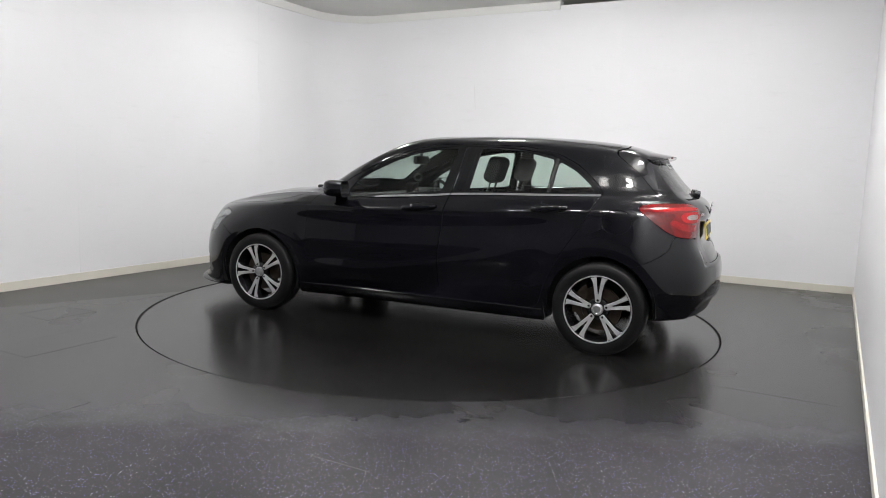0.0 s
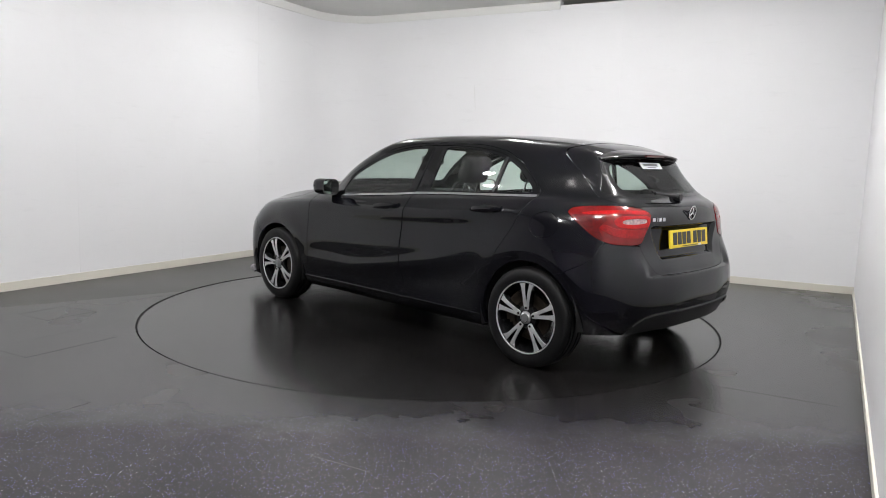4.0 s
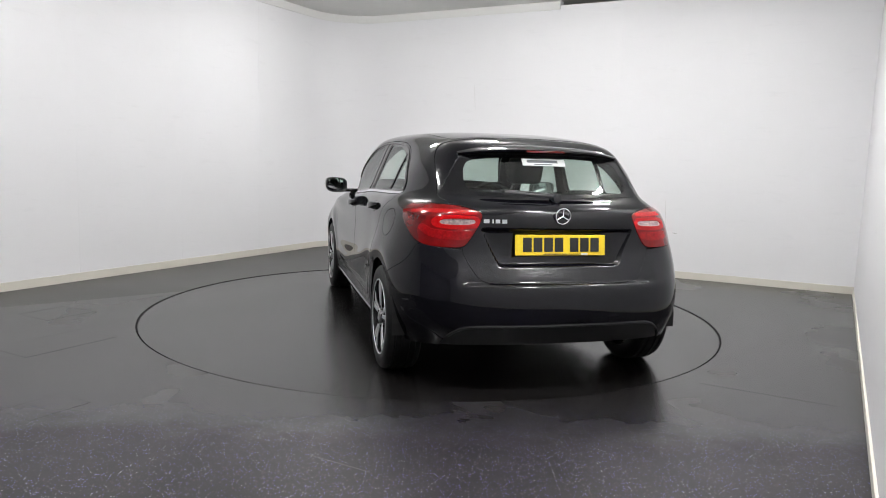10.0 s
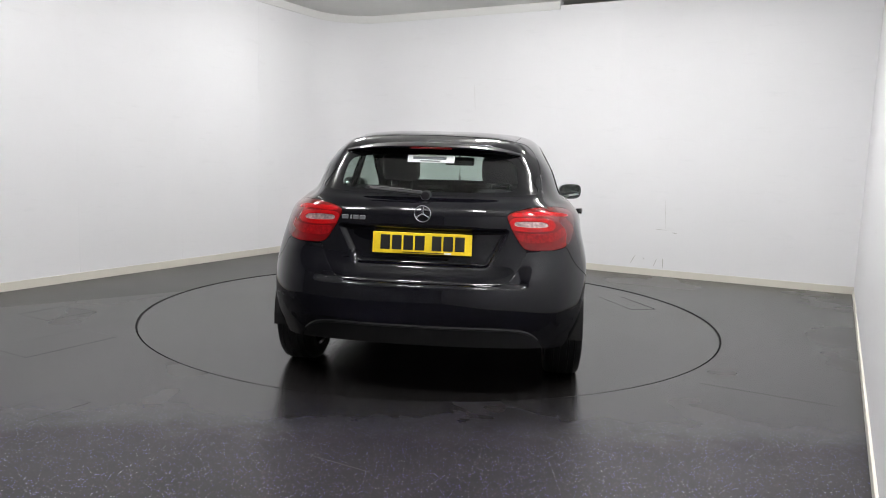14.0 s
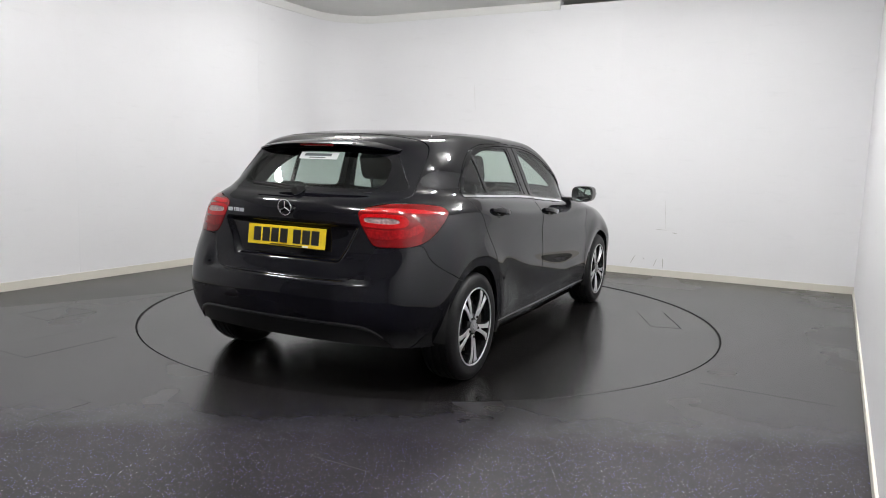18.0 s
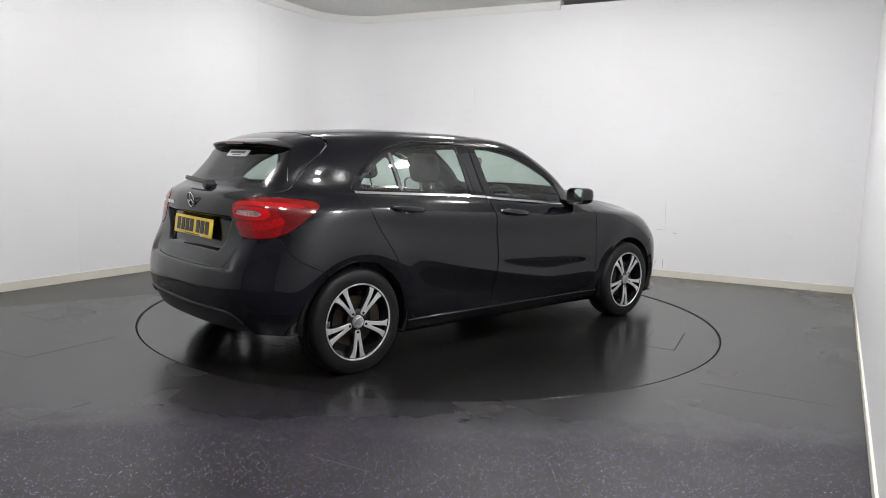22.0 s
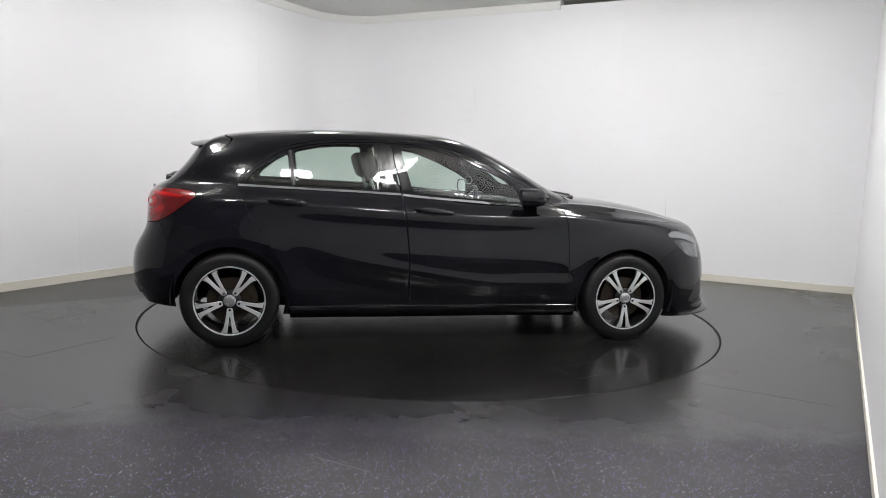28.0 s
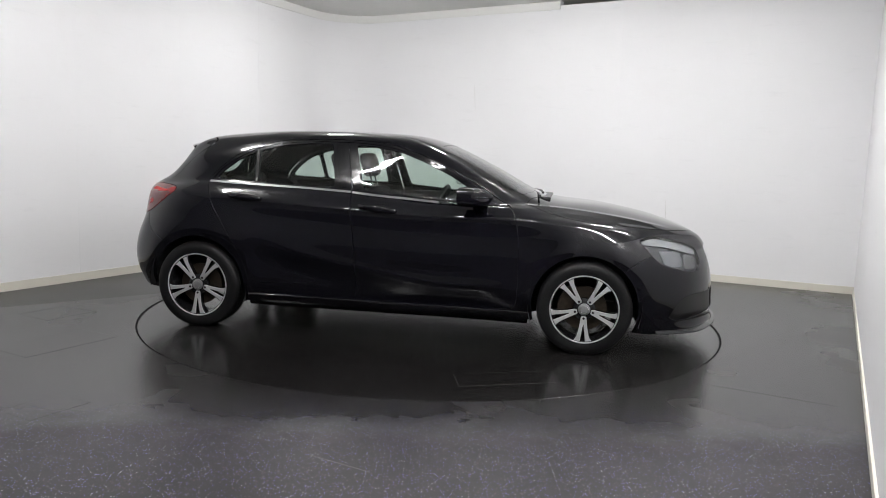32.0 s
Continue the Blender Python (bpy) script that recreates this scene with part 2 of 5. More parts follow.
def ring_wall(poly, z0, z1, thick):
    """Upright slab along a polyline of (b, a), thickness to the outside (left of travel)."""
    V, F = [], []
    n = len(poly)
    for i, (b, a) in enumerate(poly):
        p, q = poly[max(i - 1, 0)], poly[min(i + 1, n - 1)]
        d = Vector((q[0] - p[0], q[1] - p[1])).normalized()
        o = Vector((-d.y, d.x)) * thick
        for z in (z0, z1):
            V.append(room_pt(b, a, z))
            V.append(room_pt(b + o.x, a + o.y, z))
    for i in range(n - 1):
        s, t = i * 4, i * 4 + 4
        F += [(s, t, t + 2, s + 2), (s + 1, s + 3, t + 3, t + 1), (s + 2, t + 2, t + 3, s + 3), (s, s + 1, t + 1, t)]
    e = (n - 1) * 4
    F += [(0, 2, 3, 1), (e, e + 1, e + 3, e + 2)]
    return V, F


def corner_arc(steps=14):
    c = (LEFT_B + ARC, FRONT_A - ARC)
    return [(c[0] - ARC * math.cos(k / steps * math.pi / 2), c[1] + ARC * math.sin(k / steps * math.pi / 2)) for k in range(steps + 1)]


BEND_B = 0.6
FRONT_R = 3.275  # depth of the far wall at the sharp corner


def build_room():
    # ground
    bm = bmesh.new()
    ang = 96
    ring = [bm.verts.new((2.240 * math.cos(2 * math.pi * k / ang), 2.240 * math.sin(2 * math.pi * k / ang), 0)) for k in range(ang)]
    outer = [bm.verts.new((9.5 * math.cos(2 * math.pi * k / ang), 9.5 * math.sin(2 * math.pi * k / ang), 0)) for k in range(ang)]
    for k in range(ang):
        j = (k + 1) % ang
        bm.faces.new((ring[k], outer[k], outer[j], ring[j]))
    # past a slanting line by the left wall the floor is duller and a little lighter
    bmesh.ops.bisect_plane(bm, geom=bm.verts[:] + bm.edges[:] + bm.faces[:], plane_co=(-2.256, 0.436, 0), plane_no=(-0.617, 0.787, 0))
    floor = part("floor", bm, FLOORM)
    floor.data.materials.append(LEFTFLOORM)
    for f in floor.data.polygons:
        q = f.center
        if (q.x + 2.256) * -0.617 + (q.y - 0.436) * 0.787 > 0 and q.x < 0.6:
            f.material_index = 1
    tagged(floor, "dark grey speckled vinyl studio floor with scuffs", "floor", kind="structure")
    V, F = lathe([(2.240, -0.0002), (2.239, -0.002), (2.239, -0.06), (0.0, -0.06)], 128, "z")
    tagged(part("floor_edge", to_bm(V, F), EDGEM), "black rim of the round pit in the floor", "floor edge", kind="structure")
    # left wall in boards, rounded corner, far wall, right wall, closing walls
    seams = [REAR_A, -5.66, -4.46, -3.26, -2.07, -0.88, 0.31, 1.47, FRONT_A - ARC]
    wl = tagged(new("wall_left"), "white painted board wall with faint vertical joints", "wall", kind="structure")
    for s, e in zip(seams, seams[1:]):
        V, F = ring_wall([(LEFT_B, s + 0.0003), (LEFT_B, e - 0.0003)], 0, CEIL, 0.1)
        obj("panel", V, F, WALL, wl)
    V, F = ring_wall([(LEFT_B - 0.101, REAR_A), (LEFT_B - 0.101, FRONT_A)], 0, CEIL, 0.05)
    obj("backing", V, F, WALL, wl)
    V, F = ring_wall(corner_arc(), 0, CEIL, 0.1)
    wc = obj("wall_corner", V, F, WALL, smooth=True)
    wc.data.set_sharp_from_angle(angle=radians(30))
    tagged(wc, "rounded white corner joining two studio walls", "wall", kind="structure")
    wf = tagged(new("wall_far"), "white painted board wall behind the turntable", "wall", kind="structure")
    cuts = [LEFT_B + ARC, -1.5, -0.15, BEND_B, 1.9, RIGHT_B + 0.1]

    def far_a(b):
        return FRONT_A + max(0.0, b - BEND_B) * (FRONT_R - FRONT_A) / (RIGHT_B - BEND_B)

    for i, (s, e) in enumerate(zip(cuts, cuts[1:])):
        top = CEIL if e <= -0.1 else 3.045
        V, F = ring_wall([(s + 0.00015, far_a(s)), (e - 0.00015, far_a(e))], 0, top, 0.1)
        obj("panel", V, F, WALL, wf)
    V, F = ring_wall([(LEFT_B, FRONT_A + 0.3), (RIGHT_B + 0.2, FRONT_A + 0.42)], 0, CEIL + 0.05, 0.05)
    obj("backing", V, F, VOID, wf)
    V, F = ring_wall([(RIGHT_B, FRONT_R + 0.05), (RIGHT_B, REAR_A)], 0, CEIL, 0.1)
    tagged(obj("wall_right", V, F, WALL), "plain white painted wall beside the camera", "wall", kind="structure")
    # added near wall, never in view: its grey tone darkens what the car reflects
    V, F = ring_wall([(RIGHT_B + 0.1, REAR_A), (LEFT_B - 0.1, REAR_A)], 0, CEIL, 0.1)
    tagged(obj("wall_near", V, F, DARKWALL), "unseen grey wall added behind the camera to darken reflections", "wall", kind="structure")
    # skirting
    for name, poly in (("baseboard_left", [(LEFT_B, REAR_A), (LEFT_B, FRONT_A - ARC)] + corner_arc()[1:]),
                       ("baseboard_far", [(LEFT_B + ARC, FRONT_A), (BEND_B, FRONT_A), (RIGHT_B, FRONT_R)]),
                       ("baseboard_right", [(RIGHT_B, FRONT_R), (RIGHT_B, REAR_A)])):
        h, t = (0.075, 0.016) if name != "baseboard_right" else (0.055, 0.012)
        V, F = ring_wall(poly, 0.0, h, -t)
        bm = to_bm(V, F)
        bmesh.ops.remove_doubles(bm, verts=bm.verts, dist=1e-5)
        ob = part(name, bm, BASEB)
        tagged(ob, "cream painted skirting board along the studio wall", "baseboard", kind="structure")
    # trim under the ceiling, ends part-way along the far wall
    V, F = ring_wall([(LEFT_B, REAR_A), (LEFT_B, FRONT_A - ARC)] + corner_arc()[1:] + [(-0.15, FRONT_A)], 2.998, CEIL - 0.004, -0.014)
    tagged(part("trim", to_bm(V, F), COVE), "white flat trim strip under the ceiling edge", "trim", kind="structure")
    bm = bmesh.new()
    box(bm, (LEFT_B - 0.2, REAR_A - 0.2, CEIL), (RIGHT_B + 0.2, FRONT_A + 0.6, CEIL + 0.12), ROOM)
    tagged(part("ceiling", bm, CEILM), "grey stained plaster ceiling above the studio", "ceiling", kind="structure")


def ceiling_light(x, y, w, d):
    """Short batten hung under the ceiling: tray, glowing cover, two rods."""
    root = tagged(new("ceiling_light"), "short white batten light hung under the ceiling out of view", "ceiling light", "ceiling lights")
    root.matrix_world = Matrix.Translation((x, y, CEIL - 0.12))
    part("tray", solid((-w / 2 - 0.01, -0.03, -0.012), (w / 2 + 0.01, 0.03, 0.02), None, 0.004), COVE, root)
    part("diffuser", solid((-w / 2, -d / 2, -0.056), (w / 2, d / 2, -0.012), None, 0.012), GLOWP, root)
    for x in (-w / 3, w / 3):
        V, F = lathe([(0.005, 0.02), (0.005, 0.121)], 8, "z")
        bm = to_bm(V, F)
        bmesh.ops.translate(bm, vec=(x, 0, 0), verts=bm.verts)
        part("rod", bm, COVE, root)
    return root


# a row before the car, one at each side of it; three behind it added to brighten the far walls
LIGHTS = [(-1.80, -3.20), (-0.65, -3.20), (0.45, -3.15), (1.55, -2.95), (-2.45, -1.00), (2.10, -1.35), (-1.15, 1.45), (0.55, 0.95), (1.90, 0.00)]


def build_lights():
    for x, y in LIGHTS:
        ceiling_light(x, y, 0.28, 0.13)


DECK = -0.005  # the deck lies a little below the floor


def build_turntable():
    V, F = lathe([(0.0, 0.0), (2.222, 0.0), (2.2245, -0.002), (2.2245, -0.045)], 128, "z")
    bm = to_bm(V, F)
    bmesh.ops.remove_doubles(bm, verts=bm.verts, dist=1e-5)
    root = tagged(new("turntable"), "round dark vinyl car turntable flush with the floor", "turntable")
    bmesh.ops.translate(bm, vec=(0, 0, DECK), verts=bm.verts)
    part("deck", bm, DISCM, root)
    V, F = lathe([(2.2230, DECK + 0.001), (2.2245, DECK + 0.0015), (2.2260, DECK + 0.001), (2.2260, DECK - 0.03)], 128, "z")
    part("edge_trim", to_bm(V, F), DISCM, root, "thin dark edge of the deck")
    # service hatch let into the deck: sheet and its open joints
    a, b, c, e = Vector((0.525, -1.905, 0)), Vector((1.050, -1.690, 0)), Vector((0.985, -1.475, 0)), Vector((0.460, -1.690, 0))
    for p, q, w in ((a, b, 0.006), (e, a, 0.004), (e, c, 0.0025)):
        d = (q - p).normalized()
        n = Vector((-d.y, d.x, 0)) * w / 2
        vs = [p - n, q - n, q + n, p + n]
        bm = to_bm([v + Vector((0, 0, h + DECK)) for h in (-0.001, 0.0008) for v in vs], [(4, 5, 6, 7), (0, 1, 5, 4), (1, 2, 6, 5), (2, 3, 7, 6), (3, 0, 4, 7)])
        part("hatch_joint", bm, EDGEM, root)
    return root


def floor_cover(b0, a0, b1, a1, widths):
    """Cut-out cover in the vinyl: a sheet flush with the floor, with open joints on its edges."""
    root = tagged(new("floor_cover"), "square vinyl service cover cut into the floor", "floor cover", "service covers in the floor")
    root.matrix_world = ROOM
    part("sheet", solid((b0, a0, -0.002), (b1, a1, 0.0006), None, 0.0003, 1), FLOORM, root)
    for lo, hi, w in (((b0, a0), (b0, a1), widths[0]), ((b1, a0), (b1, a1), widths[1]), ((b0, a1), (b1, a1), widths[2])):
        part("joint", solid((lo[0] - w / 2, lo[1] - w / 2, -0.002), (hi[0] + w / 2, hi[1] + w / 2, 0.0009)), EDGEM if w > 0.0035 else SOFTJOINT, root)


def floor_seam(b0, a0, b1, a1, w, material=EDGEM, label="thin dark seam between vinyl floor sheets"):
    lo, hi = (min(b0, b1) - w / 2, min(a0, a1) - w / 2, -0.001), (max(b0, b1) + w / 2, max(a0, a1) + w / 2, 0.0006)
    tagged(part("floor_seam", solid(lo, hi, ROOM), material), label, "floor seam", kind="structure")


def wall_mark(b0, z0, b1, z1, w, material):
    """Thin scrape on the far wall from (b0, z0) to (b1, z1)."""
    a = FRONT_A + max(0.0, (b0 + b1) / 2 - BEND_B) * (FRONT_R - FRONT_A) / (RIGHT_B - BEND_B) - 0.0015
    n = 6
    V, F = [], []
    d = Vector((b1 - b0, z1 - z0)).normalized()
    for i in range(n + 1):
        u = i / n
        h = w / 2 * math.sin(math.pi * (0.12 + 0.76 * u)) * random.uniform(0.6, 1.0)
        for k in (-1, 1):
            for o in (0.0, 0.004):
                V.append(room_pt(b0 + (b1 - b0) * u - d.y * h * k, a + o, z0 + (z1 - z0) * u + d.x * h * k))
    for i in range(n):
        s, t = i * 4, i * 4 + 4
        F += [(s, s + 2, t + 2, t), (s, t, t + 1, s + 1), (s + 2, s + 3, t + 3, t + 2)]
    tagged(obj("wall_mark", V, F, material), "faint grey scrape on the white wall", "wall mark", kind="structure")


build_room()
for q in ((1.031, 0.529, 1.215, 0.523, 0.006), (1.265, 0.501, 1.326, 0.493, 0.009), (0.888, 0.214, 0.837, 0.118, 0.010), (1.127, 0.190, 1.096, 0.109, 0.010), (1.194, 0.202, 1.195, 0.095, 0.012),
          (0.978, 0.192, 0.993, 0.176, 0.014), (1.180, 0.88, 1.202, 0.541, 0.004), (-1.229, 2.168, -1.209, 1.856, 0.004)):
    wall_mark(*q, SCUFF)
for q in ((-2.36, -2.0, -2.02, -1.64, (0.004, 0.0007, 0.0007)), (-0.50, -3.19, -0.26, -2.89, (0.0009, 0.002, 0.0008)), (-1.60, -2.62, -1.24, -2.01, (0.0010, 0.0003, 0.0008))):
    floor_cover(*q)
floor_seam(2.25, -0.797, 2.95, -0.797, 0.0022, SOFTJOINT)
floor_seam(1.03, -2.793, 1.33, -2.793, 0.003, SCRATCH, "short pale scratch along a vinyl floor joint")
build_lights()
turntable = build_turntable()


# ---- the car: half body as a net of lines that run from the nose round the side to the tail ----
# x forward from the rear axle, y to the car's left, z up. Columns: nose centre, two at the front corner, side stations, two at the rear corner, tail centre.
def line(xs, ys, zs):
    return np.array([xs, ys, zs], float).T


NET = np.stack([
    line((3.62, 3.58, 3.39, 3.10, 2.70, 2.25, 1.65, 1.00, 0.45, 0.00, -0.30, -0.52, -0.62, -0.64),
         (0, 0.38, 0.68, 0.805, 0.835, 0.83, 0.83, 0.83, 0.835, 0.84, 0.81, 0.67, 0.36, 0),
         (0.178, 0.175, 0.150, 0.15, 0.19, 0.20, 0.20, 0.20, 0.20, 0.22, 0.245, 0.258, 0.265, 0.265)),
    line((3.61, 3.565, 3.375, 3.11, 2.70, 2.25, 1.65, 1.00, 0.45, 0.00, -0.33, -0.56, -0.665, -0.685),
         (0, 0.38, 0.69, 0.845, 0.875, 0.862, 0.856, 0.856, 0.866, 0.885, 0.85, 0.70, 0.37, 0),
         (0.30, 0.30, 0.30, 0.31, 0.34, 0.32, 0.31, 0.31, 0.32, 0.34, 0.36, 0.375, 0.38, 0.38)),
    line((3.60, 3.555, 3.37, 3.11, 2.70, 2.25, 1.65, 1.00, 0.45, 0.00, -0.33, -0.565, -0.675, -0.70),
         (0, 0.38, 0.69, 0.858, 0.888, 0.868, 0.856, 0.858, 0.872, 0.893, 0.865, 0.72, 0.38, 0),
         (0.45, 0.45, 0.45, 0.46, 0.50, 0.45, 0.43, 0.45, 0.50, 0.52, 0.50, 0.49, 0.49, 0.49)),
    line((3.58, 3.535, 3.355, 3.105, 2.70, 2.25, 1.65, 1.00, 0.45, 0.00, -0.32, -0.555, -0.658, -0.682),
         (0, 0.38, 0.68, 0.852, 0.884, 0.876, 0.872, 0.874, 0.885, 0.888, 0.855, 0.70, 0.37, 0),
         (0.57, 0.57, 0.57, 0.60, 0.64, 0.60, 0.57, 0.60, 0.66, 0.69, 0.66, 0.625, 0.595, 0.59)),
    line((3.55, 3.505, 3.325, 3.075, 2.70, 2.25, 1.65, 1.00, 0.45, 0.00, -0.30, -0.505, -0.578, -0.594),
         (0, 0.38, 0.64, 0.816, 0.860, 0.867, 0.867, 0.868, 0.870, 0.866, 0.825, 0.69, 0.36, 0),
         (0.67, 0.67, 0.68, 0.71, 0.74, 0.74, 0.74, 0.77, 0.80, 0.83, 0.80, 0.765, 0.72, 0.715)),
    line((3.49, 3.445, 3.275, 3.045, 2.68, 2.25, 1.65, 1.00, 0.45, 0.00, -0.27, -0.475, -0.565, -0.588),
         (0, 0.36, 0.57, 0.740, 0.833, 0.866, 0.869, 0.869, 0.866, 0.840, 0.765, 0.640, 0.35, 0),
         (0.745, 0.770, 0.785, 0.800, 0.826, 0.862, 0.862, 0.885, 0.915, 0.942, 0.955, 0.955, 0.945, 0.945)),
    line((3.25, 3.20, 3.05, 2.88, 2.58, 2.23, 1.65, 1.00, 0.45, 0.00, -0.25, -0.455, -0.545, -0.568),
         (0, 0.36, 0.54, 0.662, 0.774, 0.828, 0.845, 0.847, 0.842, 0.81, 0.728, 0.615, 0.345, 0),
         (0.858, 0.854, 0.858, 0.861, 0.876, 0.897, 0.892, 0.92, 0.95, 0.978, 0.988, 0.988, 0.982, 0.982)),
    line((2.80, 2.77, 2.67, 2.56, 2.38, 2.15, 1.65, 1.00, 0.45, 0.00, -0.235, -0.425, -0.515, -0.535),
         (0, 0.36, 0.54, 0.650, 0.74, 0.79, 0.815, 0.82, 0.812, 0.775, 0.690, 0.592, 0.34, 0),
         (0.951, 0.945, 0.934, 0.927, 0.926, 0.930, 0.925, 0.957, 0.985, 1.01, 1.012, 1.015, 1.008, 1.006)),
    line((2.38, 2.355, 2.275, 2.19, 2.10, 1.975, 1.60, 1.00, 0.45, 0.00, -0.215, -0.375, -0.455, -0.472),
         (0, 0.36, 0.56, 0.65, 0.70, 0.742, 0.768, 0.772, 0.764, 0.732, 0.660, 0.568, 0.335, 0),
         (0.995, 0.994, 0.990, 0.982, 0.969, 0.949, 0.958, 1.003, 1.022, 1.038, 1.045, 1.050, 1.038, 1.035)),
    line((2.042, 2.026, 1.975, 1.925, 1.862, 1.758, 1.45, 0.98, 0.46, 0.03, -0.145, -0.265, -0.335, -0.35),
         (0, 0.34, 0.560, 0.662, 0.704, 0.722, 0.719, 0.705, 0.693, 0.663, 0.610, 0.532, 0.32, 0),
         (1.168, 1.165, 1.157, 1.146, 1.136, 1.126, 1.140, 1.165, 1.18, 1.19, 1.19, 1.175, 1.16, 1.155)),
    line((1.622, 1.608, 1.583, 1.555, 1.51, 1.43, 1.22, 0.92, 0.50, 0.12, -0.06, -0.19, -0.235, -0.245),
         (0, 0.33, 0.520, 0.610, 0.645, 0.656, 0.644, 0.625, 0.604, 0.583, 0.552, 0.496, 0.30, 0),
         (1.358, 1.354, 1.344, 1.333, 1.322, 1.316, 1.330, 1.342, 1.337, 1.307, 1.290, 1.282, 1.290, 1.294)),
    line((1.46, 1.445, 1.415, 1.39, 1.35, 1.28, 1.10, 0.85, 0.50, 0.18, 0.01, -0.11, -0.15, -0.155),
         (0, 0.30, 0.475, 0.555, 0.587, 0.594, 0.579, 0.560, 0.543, 0.526, 0.507, 0.464, 0.28, 0),
         (1.398, 1.395, 1.387, 1.378, 1.373, 1.374, 1.382, 1.385, 1.379, 1.353, 1.339, 1.330, 1.334, 1.337)),
    line((1.22, 1.20, 1.15, 1.11, 1.07, 1.01, 0.90, 0.75, 0.50, 0.28, 0.15, 0.05, 0.02, 0.01),
         (0, 0.18, 0.27, 0.30, 0.315, 0.322, 0.327, 0.328, 0.325, 0.315, 0.295, 0.25, 0.15, 0),
         (1.417, 1.415, 1.412, 1.410, 1.410, 1.412, 1.415, 1.415, 1.410, 1.399, 1.389, 1.381, 1.378, 1.378)),
    line((1.00, 0.95, 0.92, 0.90, 0.87, 0.83, 0.78, 0.70, 0.55, 0.42, 0.35, 0.30, 0.25, 0.20),
         (0,) * 14,
         (1.424, 1.425, 1.425, 1.425, 1.425, 1.425, 1.424, 1.422, 1.418, 1.412, 1.407, 1.403, 1.399, 1.395))])


def spline(P, per, mirror=False):  # per: one number, or one for each span
    """Smooth curve through P (n, 3), per steps a span; mirror: its ends cross the plane y = 0 square."""
    P = np.asarray(P, float)
    flip = np.array([1, -1, 1.0])
    a = P[1] * flip if mirror else 2 * P[0] - P[1]
    b = P[-2] * flip if mirror else 2 * P[-1] - P[-2]
    Q = np.vstack([a, P, b])
    d = np.maximum(np.linalg.norm(np.diff(Q, axis=0), axis=1), 1e-6) ** 0.75
    T = np.concatenate([[0], np.cumsum(d)])
    out = []
    counts = per if isinstance(per, (list, tuple)) else [per] * (len(P) - 1)
    for i in range(1, len(Q) - 2):
        per = counts[i - 1]
        t0, t1, t2, t3 = T[i - 1:i + 3]
        m1 = ((Q[i] - Q[i - 1]) / (t1 - t0) * (t2 - t1) + (Q[i + 1] - Q[i]) / (t2 - t1) * (t1 - t0)) / (t2 - t0)
        m2 = ((Q[i + 1] - Q[i]) / (t2 - t1) * (t3 - t2) + (Q[i + 2] - Q[i + 1]) / (t3 - t2) * (t2 - t1)) / (t3 - t1)
        for k in range(per):
            u = k / per
            h = t2 - t1
            out.append((2 * u ** 3 - 3 * u ** 2 + 1) * Q[i] + (u ** 3 - 2 * u ** 2 + u) * h * m1
                       + (-2 * u ** 3 + 3 * u ** 2) * Q[i + 1] + (u ** 3 - u ** 2) * h * m2)
    out.append(P[-1])
    return np.array(out)


COLS = [22] * 11 + [26, 26]
ROWS = [12, 12, 12, 16, 24] + [12] * 8


